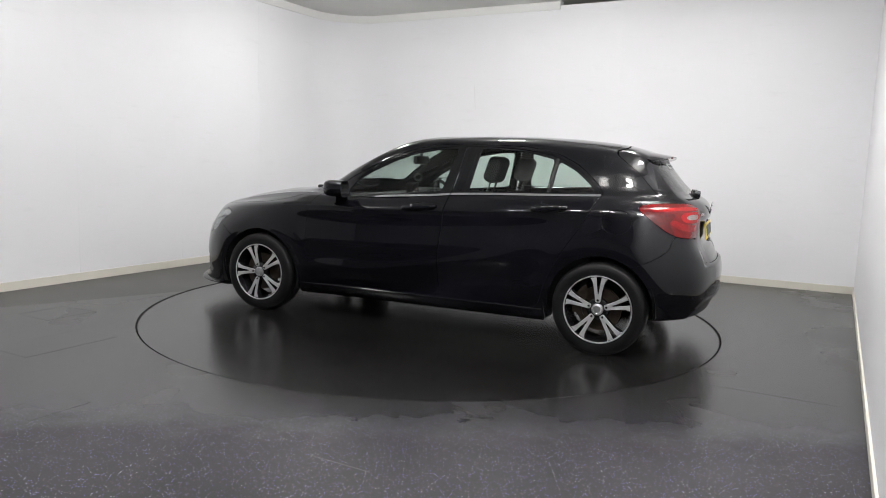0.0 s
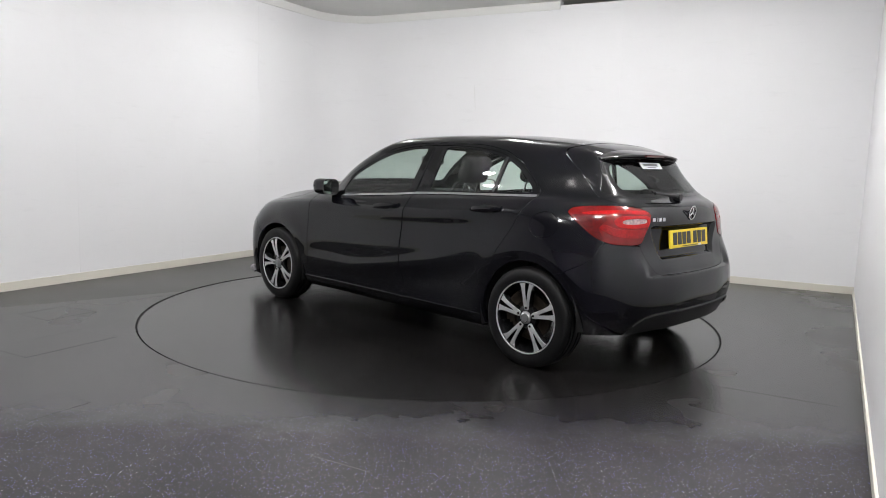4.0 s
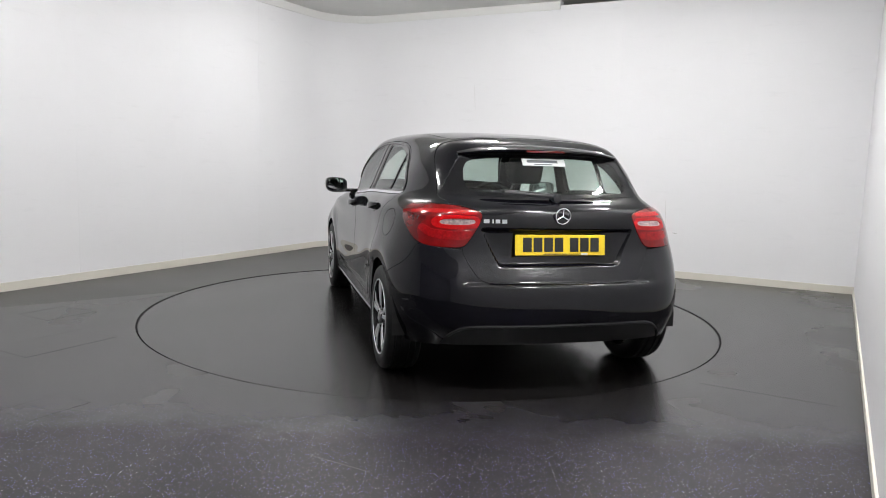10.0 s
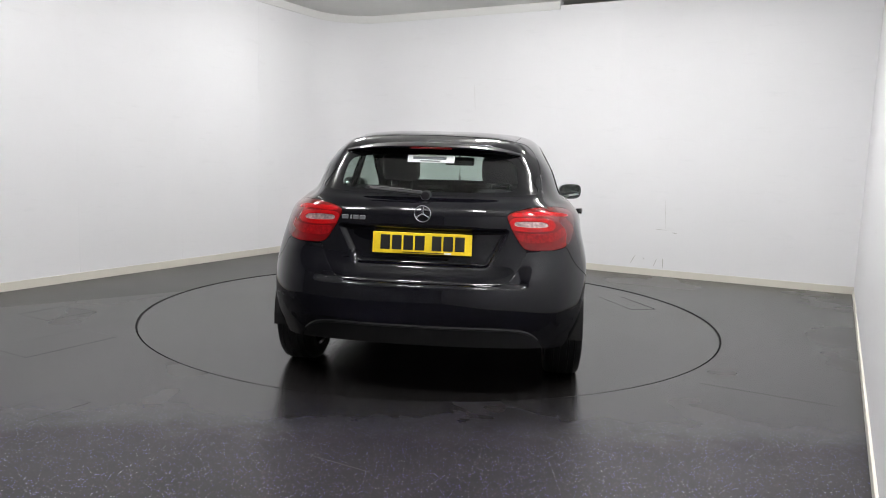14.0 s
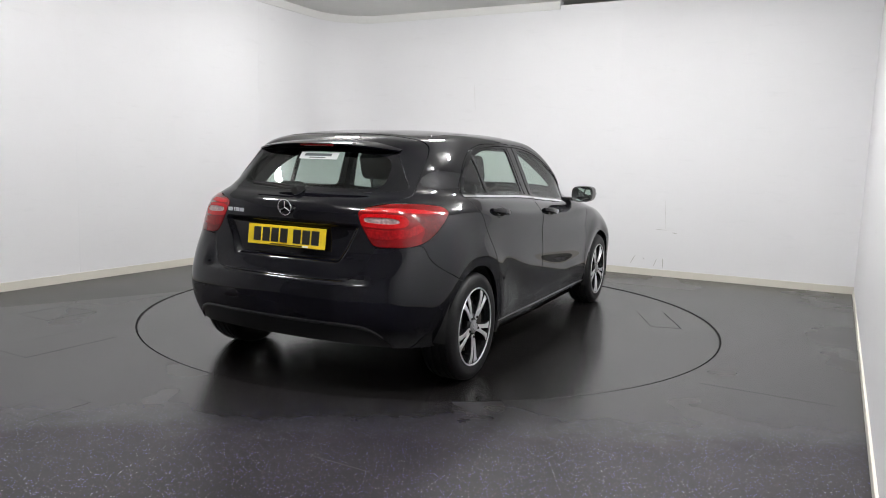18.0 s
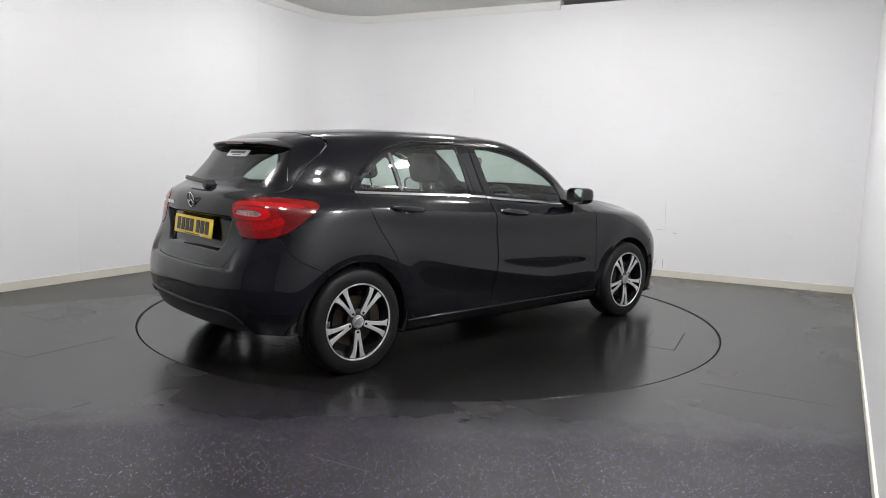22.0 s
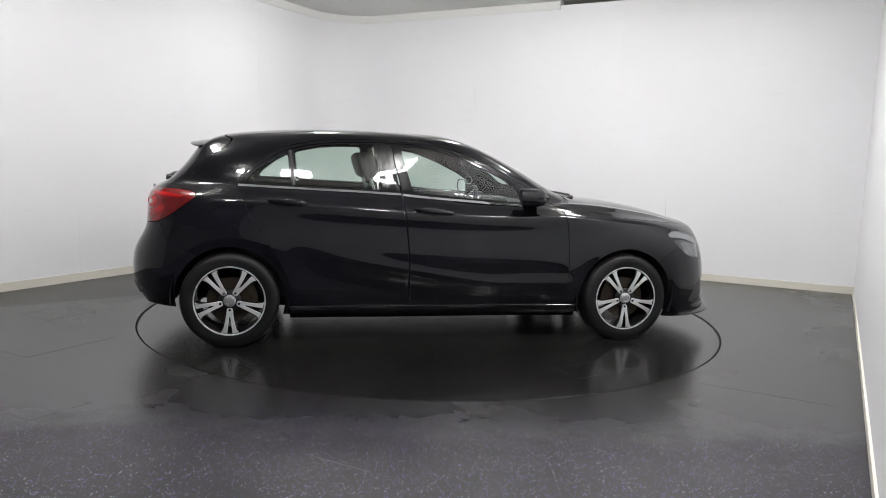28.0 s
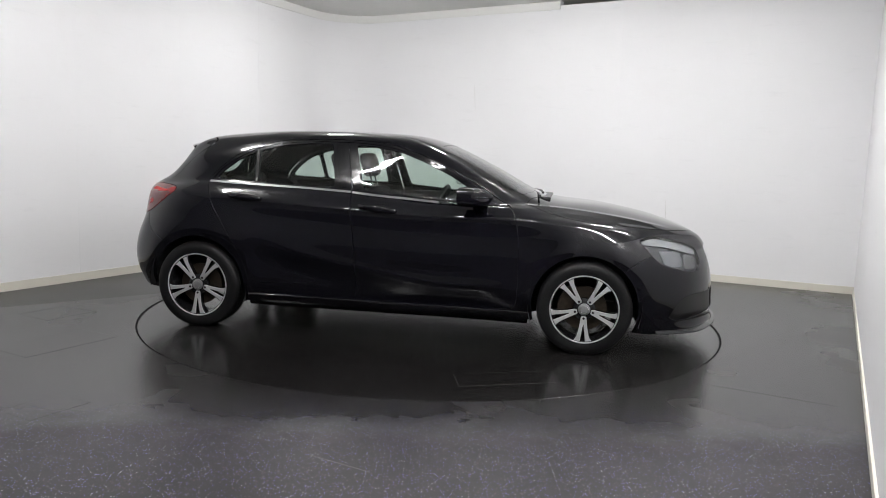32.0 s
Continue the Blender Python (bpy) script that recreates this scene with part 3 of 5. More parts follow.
def body_grid():
    rows = np.stack([spline(r, COLS, True) for r in NET])
    G = np.stack([spline(rows[:, c], ROWS) for c in range(rows.shape[1])], axis=1)
    crease = {sum(ROWS[:5])}
    for _ in range(14):
        up = np.concatenate([G[:1], G[:-1]])
        dn = np.concatenate([G[1:], (G[-2:-1] * np.array([1, -1, 1.0]))])
        lf = np.concatenate([G[:, 1:2] * np.array([1, -1, 1.0]), G[:, :-1]], axis=1)
        rt = np.concatenate([G[:, 1:], G[:, -2:-1] * np.array([1, -1, 1.0])], axis=1)
        S = 0.5 * G + 0.125 * (up + dn + lf + rt)
        S[0] = 0.5 * G[0] + 0.25 * (lf[0] + rt[0])
        for c in crease:
            S[c] = 0.5 * G[c] + 0.25 * (lf[c] + rt[c])
        S[-1, :, 1] = 0
        S[:, 0, 1] = 0
        S[:, -1, 1] = 0
        G = S
    x, y, z = G[..., 0], G[..., 1], G[..., 2]
    side = np.clip((y - 0.6) / 0.15, 0, 1)
    for xw in (0.0, 2.699):
        r = np.hypot(x - xw, z - 0.30)
        y += (0.005 * np.exp(-((r - 0.43) / 0.06) ** 2) - 0.006 * np.exp(-((r - 0.34) / 0.04) ** 2)) * side * (z > 0.15)
    # hollow of the lower doors, and the rising line above it
    zl = 0.408 + 0.20 * np.clip((1.75 - x) / 1.25, 0, 1) ** 1.3
    mid = np.clip((x - 0.40) / 0.5, 0, 1) * np.clip((2.35 - x) / 0.4, 0, 1)
    mid = mid * mid * (3 - 2 * mid) * side
    k = np.clip((zl - z) / 0.16, 0, 1)
    y += mid * (0.011 * np.exp(-((z - zl) / 0.045) ** 2) - 0.040 * k * k * (3 - 2 * k))
    # crease along each side of the bonnet
    d = (y - 0.745) + 0.20 * (x - 2.15)
    k = np.clip(1 - np.abs(d) / 0.07, 0, 1) ** 1.4 * np.clip((x - 2.12) / 0.2, 0, 1) * np.clip((3.30 - x) / 0.3, 0, 1) * (z > 0.72)
    z += 0.010 * k
    # groove over the front splitter
    k = np.exp(-((z - 0.235) / 0.028) ** 2) * np.clip((x - 3.22) / 0.12, 0, 1)
    x -= 0.015 * k
    # plate recess in the tailgate
    tail = np.stack([np.abs(y).ravel(), z.ravel()], 1)
    d = sdist(tail, np.array([(-0.5, 0.686), (0.335, 0.686), (0.350, 0.700), (0.432, 0.862), (0.428, 0.872), (-0.5, 0.872)])).reshape(x.shape)
    k = np.clip(0.5 - d / 0.015, 0, 1)
    x += np.where(x < -0.4, 0.024 * k * k * (3 - 2 * k), 0)
    # the tailgate stands back behind the top edge of the rear bumper
    k = np.clip((z - 0.588) / 0.014, 0, 1) * np.clip((0.715 - z) / 0.115, 0, 1) * np.clip((0.57 - np.abs(y)) / 0.06, 0, 1)
    x += np.where(x < -0.45, 0.024 * k, 0)
    return G


def half_mesh():
    G = body_grid()
    r, c = G.shape[:2]
    V = G.reshape(-1, 3)
    F = [(i * c + j, i * c + j + 1, (i + 1) * c + j + 1, (i + 1) * c + j) for i in range(r - 1) for j in range(c - 1)]
    return V, F


def normals(V, F):
    V = np.asarray(V)
    N = np.zeros_like(V)
    for n in (3, 4, 5, 6):
        Q = np.array([f for f in F if len(f) == n], int)
        if len(Q):
            fn = np.cross(V[Q[:, 2]] - V[Q[:, 0]], V[Q[:, -1]] - V[Q[:, 1 if n > 3 else 0]])
            for k in range(n):
                np.add.at(N, Q[:, k], fn)
    return N / np.maximum(np.linalg.norm(N, axis=1, keepdims=True), 1e-9)


def cut(V, F, f):
    """Splits a mesh along f = 0: (part where f < 0, part where f > 0)."""
    f = np.where(np.abs(f) < 1e-7, 1e-7, f)
    pos, extra, cache = f > 0, [], {}
    base = len(V)

    def cross(a, b):
        k = (min(a, b), max(a, b))
        if k not in cache:
            t = f[a] / (f[a] - f[b])
            extra.append(V[a] + (V[b] - V[a]) * t)
            cache[k] = base + len(extra) - 1
        return cache[k]

    lo, hi = [], []
    for face in F:
        s = sum(pos[i] for i in face)
        if s == 0:
            lo.append(face)
        elif s == len(face):
            hi.append(face)
        else:
            a, b = [], []
            for i, p in enumerate(face):
                q = face[(i + 1) % len(face)]
                (b if pos[p] else a).append(p)
                if pos[p] != pos[q]:
                    x = cross(p, q)
                    a.append(x)
                    b.append(x)
            if len(a) > 2:
                lo.append(tuple(a))
            if len(b) > 2:
                hi.append(tuple(b))
    V2 = np.vstack([V, extra]) if extra else V
    return tidy(V2, lo), tidy(V2, hi)


def tidy(V, F):
    used = sorted({i for f in F for i in f})
    idx = {u: k for k, u in enumerate(used)}
    return V[used] if used else np.zeros((0, 3)), [tuple(idx[i] for i in f) for f in F]


def rounded(pts, n=3, most=None):
    """Corners cut n times; most: the longest cut, in metres."""
    P = np.array(pts, float)
    for _ in range(n):
        Q = np.roll(P, -1, axis=0)
        k = np.full((len(P), 1), 0.2)
        if most:
            k = np.minimum(k, most / np.maximum(np.linalg.norm(Q - P, axis=1, keepdims=True), 1e-6))
        P = np.stack([(1 - k) * P + k * Q, k * P + (1 - k) * Q], axis=1).reshape(-1, 2)
    return P


def sdist(P, poly):
    """Signed distance to a closed outline, negative inside."""
    A, B = poly, np.roll(poly, -1, axis=0)
    best = np.full(len(P), 1e9)
    inside = np.zeros(len(P), bool)
    for a, b in zip(A, B):
        ab = b - a
        t = np.clip(((P - a) @ ab) / max(ab @ ab, 1e-12), 0, 1)
        best = np.minimum(best, np.linalg.norm(P - a - t[:, None] * ab, axis=1))
        if a[1] != b[1]:
            hit = ((a[1] > P[:, 1]) != (b[1] > P[:, 1])) & (P[:, 0] < (b[0] - a[0]) * (P[:, 1] - a[1]) / (b[1] - a[1]) + a[0])
            inside ^= hit
    return np.where(inside, -best, best)


VIEWS = {"side": lambda V: V[:, [0, 2]], "rear": lambda V: V[:, [1, 2]], "top": lambda V: V[:, [0, 1]],
         "tail_corner": lambda V: np.stack([V[:, 1] + V[:, 0], V[:, 2]], 1), "nose_corner": lambda V: np.stack([V[:, 0] - V[:, 1], V[:, 2]], 1)}


def take(mesh, view, pts, gap=0.002, only=None, soft=3, most=None):
    """Cuts the outline out of the mesh: (the panel, the rest), with a gap between them."""
    V, F = mesh
    keep, rest = F, []
    if only is not None:
        ok = only(V)
        keep = [f for f in F if all(ok[i] for i in f)]
        rest = [f for f in F if not all(ok[i] for i in f)]
    poly = rounded(pts, soft, most)
    d = sdist(VIEWS[view](V), poly)
    panel = cut(V, keep, d + gap)[0]
    V2, F2 = cut(V, keep, d - gap)[1]
    Vr, Fr = tidy(V, rest)
    n = len(V2)
    return panel, (np.vstack([V2, Vr]), list(F2) + [tuple(i + n for i in f) for f in Fr])


def weld(V, F):
    key = {}
    idx = []
    out = []
    for v in np.round(V, 6):
        k = tuple(v)
        if k not in key:
            key[k] = len(out)
            out.append(v)
        idx.append(key[k])
    G = []
    for f in F:
        g = []
        for i in f:
            if idx[i] not in g:
                g.append(idx[i])
        if len(g) > 2:
            G.append(tuple(g))
    return np.array(out), G


def mirrored(mesh):
    V, F = mesh
    return V * np.array([1, -1, 1.0]), [f[::-1] for f in F]


def both(mesh):
    """Left half joined with its mirror image."""
    V, F = mesh
    M, Fm = mirrored(mesh)
    return weld(np.vstack([V, M]), list(F) + [tuple(i + len(V) for i in f) for f in Fm])


def sheet(name, mesh, material, parent, edge=0.014, inset=0.0, label=""):
    """A body panel: the outer skin and a rim turned inwards along its border."""
    V, F = weld(*mesh)
    N = normals(V, F)
    V = V - N * inset
    count = {}
    for f in F:
        for i, a in enumerate(f):
            b = f[(i + 1) % len(f)]
            count[(a, b)] = 1
    rim = [e for e in count if (e[1], e[0]) not in count]
    Vn, Fn = [tuple(v) for v in V], list(F)
    if edge:
        out = {}
        for a, b in rim:
            d = np.cross(V[b] - V[a], N[a] + N[b])
            d = d / max(np.linalg.norm(d), 1e-9)
            for i in (a, b):
                out[i] = out.get(i, 0) + d
        r = min(0.0022, edge / 3)
        ids = {}
        for i, o in out.items():
            o = o / max(np.linalg.norm(o), 1e-6)
            ids[i] = len(Vn)
            for h, q in ((0, 0), (0.55, 0.15), (0.85, 0.5), (1.0, 1.0)):
                Vn.append(tuple(V[i] + o * r * h - N[i] * r * q))
            Vn.append(tuple(V[i] - N[i] * edge))
        for a, b in rim:
            for q in range(4):
                Fn.append((ids[b] + q, ids[a] + q, ids[a] + q + 1, ids[b] + q + 1))
    return obj(name, Vn, Fn, material, parent, smooth=True, label=label)


def side_pair(name, mesh, material, parent, **kw):
    return sheet(name, mesh, material, parent, **kw), sheet(name, mirrored(mesh), material, parent, **kw)


def back(V):
    return (V[:, 0] < 0.12)


def fore(V):
    return V[:, 0] > 2.6


def build_car():
    root = tagged(new("car"), "black five-door hatchback with alloy wheels parked on the turntable", "car")
    M = half_mesh()
    skin = M

    def surf(x, z):
        """Side skin's y at (x, z), found among the nearest points of the skin."""
        V = skin[0]
        d = (V[:, 0] - x) ** 2 + (V[:, 2] - z) ** 2 + np.where(V[:, 1] < 0.35, 1.0, 0.0)
        k = np.argsort(d)[:4]
        w = 1 / (d[k] + 1e-7)
        return float((V[k, 1] * w).sum() / w.sum())

    # wheel openings
    for xw in (0.0, 2.699):
        V, F = M
        d = np.hypot(V[:, 0] - xw, V[:, 2] - 0.302) - 0.346
        d = np.where(V[:, 1] < 0.55, 1.0, d)
        M = cut(V, F, d)[1]
    # side glass and doors
    front_glass = [(1.178, 1.006), (1.092, 1.312), (1.225, 1.306), (1.42, 1.270), (1.60, 1.205), (1.78, 1.120), (1.90, 1.045), (1.955, 0.985), (1.955, 0.952), (1.55, 0.974)]
    rear_glass = [(0.972, 1.016), (0.922, 1.317), (0.75, 1.315), (0.575, 1.300), (0.385, 1.258), (0.41, 1.034)]
    quarter = [(0.352, 1.248), (0.23, 1.185), (0.12, 1.095), (0.085, 1.047), (0.378, 1.037)]
    front_door = [(2.255, 0.262), (2.264, 0.50), (2.252, 0.78), (2.212, 0.925), (2.10, 0.975), (1.97, 1.065), (1.78, 1.160), (1.60, 1.245), (1.42, 1.307), (1.22, 1.340), (1.034, 1.346),
                  (1.062, 1.18), (1.105, 0.98), (1.150, 0.60), (1.160, 0.262)]
    rear_door = [(1.155, 0.262), (1.145, 0.60), (1.100, 0.98), (1.057, 1.18), (1.029, 1.346), (0.92, 1.349), (0.575, 1.336), (0.37, 1.297), (0.20, 1.215), (0.06, 1.09), (0.03, 1.035),
                 (0.062, 0.99), (0.121, 0.854), (0.226, 0.696), (0.308, 0.560), (0.365, 0.44), (0.405, 0.262)]
    lat = lambda V: V[:, 1] > 0.4
    g1, M = take(M, "side", front_glass, 0.001, lat, 2, 0.014)
    g2, M = take(M, "side", rear_glass, 0.001, lat, 2, 0.014)
    g3, M = take(M, "side", quarter, 0.001, lat, 2, 0.014)
    d1, M = take(M, "side", front_door, 0.0030, lat, 2, 0.035)
    d2, M = take(M, "side", rear_door, 0.0030, lat, 2, 0.035)
    # tail
    rear_win = [(-0.3, 1.040), (0.30, 1.043), (0.50, 1.050), (0.585, 1.062), (0.598, 1.078), (0.575, 1.110), (0.535, 1.175), (0.49, 1.245), (0.46, 1.262), (0.3, 1.274), (-0.3, 1.280)]
    clear = [(-0.3, 1.060), (0.34, 1.062), (0.45, 1.072), (0.485, 1.095), (0.475, 1.190), (0.44, 1.238), (0.25, 1.258), (-0.3, 1.262)]
    hatch = [(-0.3, 0.595), (0.40, 0.598), (0.455, 0.612), (0.50, 0.672), (0.548, 0.772), (0.51, 0.82), (0.465, 0.90), (0.458, 0.95), (0.50, 0.985), (0.585, 1.005), (0.628, 1.03),
             (0.612, 1.090), (0.605, 1.170), (0.592, 1.240), (0.560, 1.297), (0.515, 1.333), (0.40, 1.353), (0.20, 1.368), (-0.3, 1.374)]
    lamp = [(-0.118, 0.940), (-0.10, 0.89), (-0.05, 0.815), (-0.015, 0.776), (0.13, 0.776), (0.27, 0.785), (0.375, 0.812), (0.475, 0.868), (0.558, 0.928), (0.583, 0.955), (0.535, 0.982), (0.35, 0.996), (0.10, 0.998), (-0.05, 0.977), (-0.105, 0.96)]
    gr, M = take(M, "rear", rear_win, 0.0015, back, 2)
    gc, frit = take(gr, "rear", clear, 0.0, back, 2)
    lm, M = take(M, "tail_corner", lamp, 0.003, back, 2)
    ht, M = take(M, "rear", hatch, 0.0016, back, 2)
    bumper = [(-1.2, 0.0), (-1.2, 0.74), (-0.62, 0.74), (-0.50, 0.79), (-0.43, 0.79), (-0.413, 0.711), (-0.363, 0.666), (-0.30, 0.632), (-0.24, 0.60), (-0.10, 0.57), (-0.10, 0.0)]
    bp, M = take(M, "side", bumper, 0.0028, None, 1)
    diff = [(-0.3, 0.372), (0.46, 0.370), (0.545, 0.358), (0.60, 0.325), (0.65, 0.275), (0.68, 0.10), (-0.3, 0.10)]
    df, bp = take(bp, "rear", diff, 0.001, lambda V: V[:, 0] < -0.3, 2)
    # nose
    screen = [(-0.3, 1.026), (0.40, 1.020), (0.575, 1.006), (0.605, 1.02), (0.545, 1.150), (0.455, 1.308), (0.42, 1.330), (-0.3, 1.348)]
    bonnet = [(3.465, -0.3), (3.45, 0.18), (3.39, 0.38), (3.24, 0.56), (3.05, 0.685), (2.84, 0.752), (2.69, 0.782), (2.55, 0.782), (2.42, 0.765), (2.28, 0.70), (2.31, 0.56), (2.39, 0.34), (2.43, -0.3)]
    head = [(2.205, 0.752), (2.30, 0.770), (2.394, 0.781), (2.647, 0.750), (2.82, 0.717), (2.915, 0.690), (2.925, 0.62), (2.89, 0.556), (2.75, 0.552), (2.617, 0.563), (2.46, 0.586), (2.335, 0.612), (2.265, 0.68)]
    ws, M = take(M, "rear", screen, 0.0015, lambda V: V[:, 0] > 1.25, 2)
    hl, M = take(M, "nose_corner", head, 0.002, lambda V: (V[:, 0] > 2.85) & (V[:, 1] > 0.30), 2)
    bn, M = take(M, "top", bonnet, 0.003, lambda V: (V[:, 0] > 2.12) & (V[:, 2] > 0.715), 2)
    grille = [(-0.3, 0.715), (0.36, 0.71), (0.41, 0.67), (0.33, 0.52), (0.26, 0.49), (-0.3, 0.485)]
    gg, M = take(M, "rear", grille, 0.001, lambda V: V[:, 0] > 3.3, 2)
    intake = [(0.26, 0.405), (0.50, 0.408), (0.74, 0.405), (0.80, 0.230), (0.546, 0.262), (0.28, 0.268)]
    ik, M = take(M, "rear", intake, 0.001, lambda V: V[:, 0] > 3.1, 2)
    fb = [(2.9, 0.0), (2.92, 0.52), (2.95, 0.567), (3.017, 0.618), (3.09, 0.66), (3.6, 0.70), (4.0, 0.70), (4.0, 0.0)]
    fp, M = take(M, "side", fb, 0.0028, fore, 1)
    roof = [(1.52, -0.3), (1.49, 0.30), (1.38, 0.468), (1.00, 0.503), (0.50, 0.497), (0.10, 0.474), (-0.03, 0.455), (-0.03, -0.3)]
    rf, M = take(M, "top", roof, 0.003, lambda V: V[:, 2] > 1.28, 1)
    # fuel flap on the left rear wing
    flap = [(-0.085 + 0.095 * math.cos(k * math.pi / 9), 0.868 + 0.078 * math.sin(k * math.pi / 9)) for k in range(18)]
    body_r = mirrored(M)
    ff, M = take(M, "side", flap, 0.0028, lambda V: V[:, 1] > 0.6, 1)

    shell_V, shell_F = weld(np.vstack([M[0], body_r[0]]), list(M[1]) + [tuple(i + len(M[0]) for i in f) for f in body_r[1]])
    sheet("body", (shell_V, shell_F), PAINT, root, 0.03, label="gloss black painted body shell")
    sheet("fuel_flap", ff, PAINT, root)
    sheet("roof", both(rf), PAINT, root)
    sheet("bonnet", both(bn), PAINT, root)
    tail = sheet("tailgate", both(ht), PAINT, root)
    sheet("rear_window", both(gc), GLASSR, tail, 0.004, 0.002, "dark tinted heated rear window").visible_shadow = False
    sheet("window_surround", both(frit), GLOSSBLACK, tail, 0.004, 0.002, "gloss black rear window border")
    sheet("rear_bumper", both(bp), PAINT, root)
    sheet("diffuser", both(df), PLASTIC, root, 0.03, 0.006, "matt black lower bumper skirt")
    sheet("front_bumper", both(fp), PAINT, root)
    inner = [(-0.3, 1.052), (0.40, 1.048), (0.558, 1.034), (0.588, 1.046), (0.528, 1.152), (0.440, 1.298), (0.41, 1.314), (-0.3, 1.330)]
    wc, wb = take(ws, "rear", inner, 0.0, None, 2)
    sheet("windscreen", both(wc), GLASS, root, 0.004, 0.002).visible_shadow = False
    sheet("windscreen_border", both(wb), GLOSSBLACK, root, 0.004, 0.002, "gloss black windscreen border")
    sheet("grille", both(gg), PLASTIC, root, 0.01, 0.02, "black radiator grille")
    side_pair("air_intake", ik, PLASTIC, root, edge=0.03, inset=0.010)
    # gloss trim over the side windows
    arch = [(0.052, 1.048), (0.105, 1.115), (0.225, 1.205), (0.37, 1.276), (0.575, 1.318), (0.75, 1.332), (0.95, 1.336), (1.22, 1.324), (1.42, 1.289), (1.60, 1.224), (1.78, 1.139), (1.90, 1.066)]
    for s in (1, -1):
        part("window_trim", ribbon(arch, 0.012, 0.004, surf, s, 0.001), GLOSSBLACK, root, smooth=True, sharp=20)
    # raised lip over the lower skirt
    P = []
    V = skin[0]
    for y, z in ((0.615, 0.315), (0.58, 0.345), (0.53, 0.366), (0.44, 0.374), (0.30, 0.376), (0.15, 0.376), (0.0, 0.376)):
        k = np.argsort((V[:, 1] - y) ** 2 + (V[:, 2] - z) ** 2 + np.where(V[:, 0] > -0.3, 9.0, 0.0))[:3]
        P.append((V[k, 0].mean() - 0.003, y, z))
    P = P + [(x, -y, z) for x, y, z in reversed(P[:-1])]
    part("bumper_lip", to_bm(*tube(spline(np.array(P), 5), 0.008, 8)), PLASTIC, root, smooth=True)
    for k, mesh in ((0, d1), (1, d1), (0, d2), (1, d2)):
        first = mesh is d1
        door = sheet("front_door" if first else "rear_door", mirrored(mesh) if k else mesh, PAINT, root)
        flip = mirrored if k else (lambda m: m)
        sheet("door_glass", flip(g1 if first else g2), GLASS, door, 0.004, 0.003).visible_shadow = False
        if not first:
            sheet("quarter_glass", flip(g3), GLASS, door, 0.004, 0.003).visible_shadow = False
        sgn = -1 if k else 1
        door_details(door, first, sgn, surf)
    for k in (0, 1):
        flip = mirrored if k else (lambda m: m)
        tail_lamp(root, lm, flip)
        head_lamp(root, hl, flip, -1 if k else 1)
        mirror_unit(root, -1 if k else 1, surf)

    def tail_x(y, z):
        """The tail skin's x at (y, z)."""
        V = skin[0]
        d = (V[:, 1] - y) ** 2 + (V[:, 2] - z) ** 2 + np.where(V[:, 0] > -0.3, 1.0, 0.0)
        k = np.argsort(d)[:4]
        w = 1 / (d[k] + 1e-7)
        return float((V[k, 0] * w).sum() / w.sum())

    return root, surf, tail_x


def ribbon(path, w, t, surf, sgn, out=0.002):
    """Flat moulding of width w along a path of (x, z) on the side skin, t proud of it."""
    P = spline(np.array([(x, 0, z) for x, z in path]), 8)
    V, F = [], []
    for i, p in enumerate(P):
        a, b = P[max(i - 1, 0)], P[min(i + 1, len(P) - 1)]
        d = (b - a) / np.linalg.norm(b - a)
        n = np.array([-d[2], 0, d[0]])
        for s, o in ((-1, -0.006), (-0.8, t), (0.8, t), (1, -0.006)):
            q = p + n * s * w / 2
            V.append((q[0], sgn * (surf(q[0], q[2]) + o + out), q[2]))
    for i in range(len(P) - 1):
        for k in range(3):
            F.append((i * 4 + k, i * 4 + k + 1, i * 4 + k + 5, i * 4 + k + 4))
    F += [(0, 3, 2, 1), tuple(len(V) - 4 + k for k in range(4))]
    return to_bm(V, F)


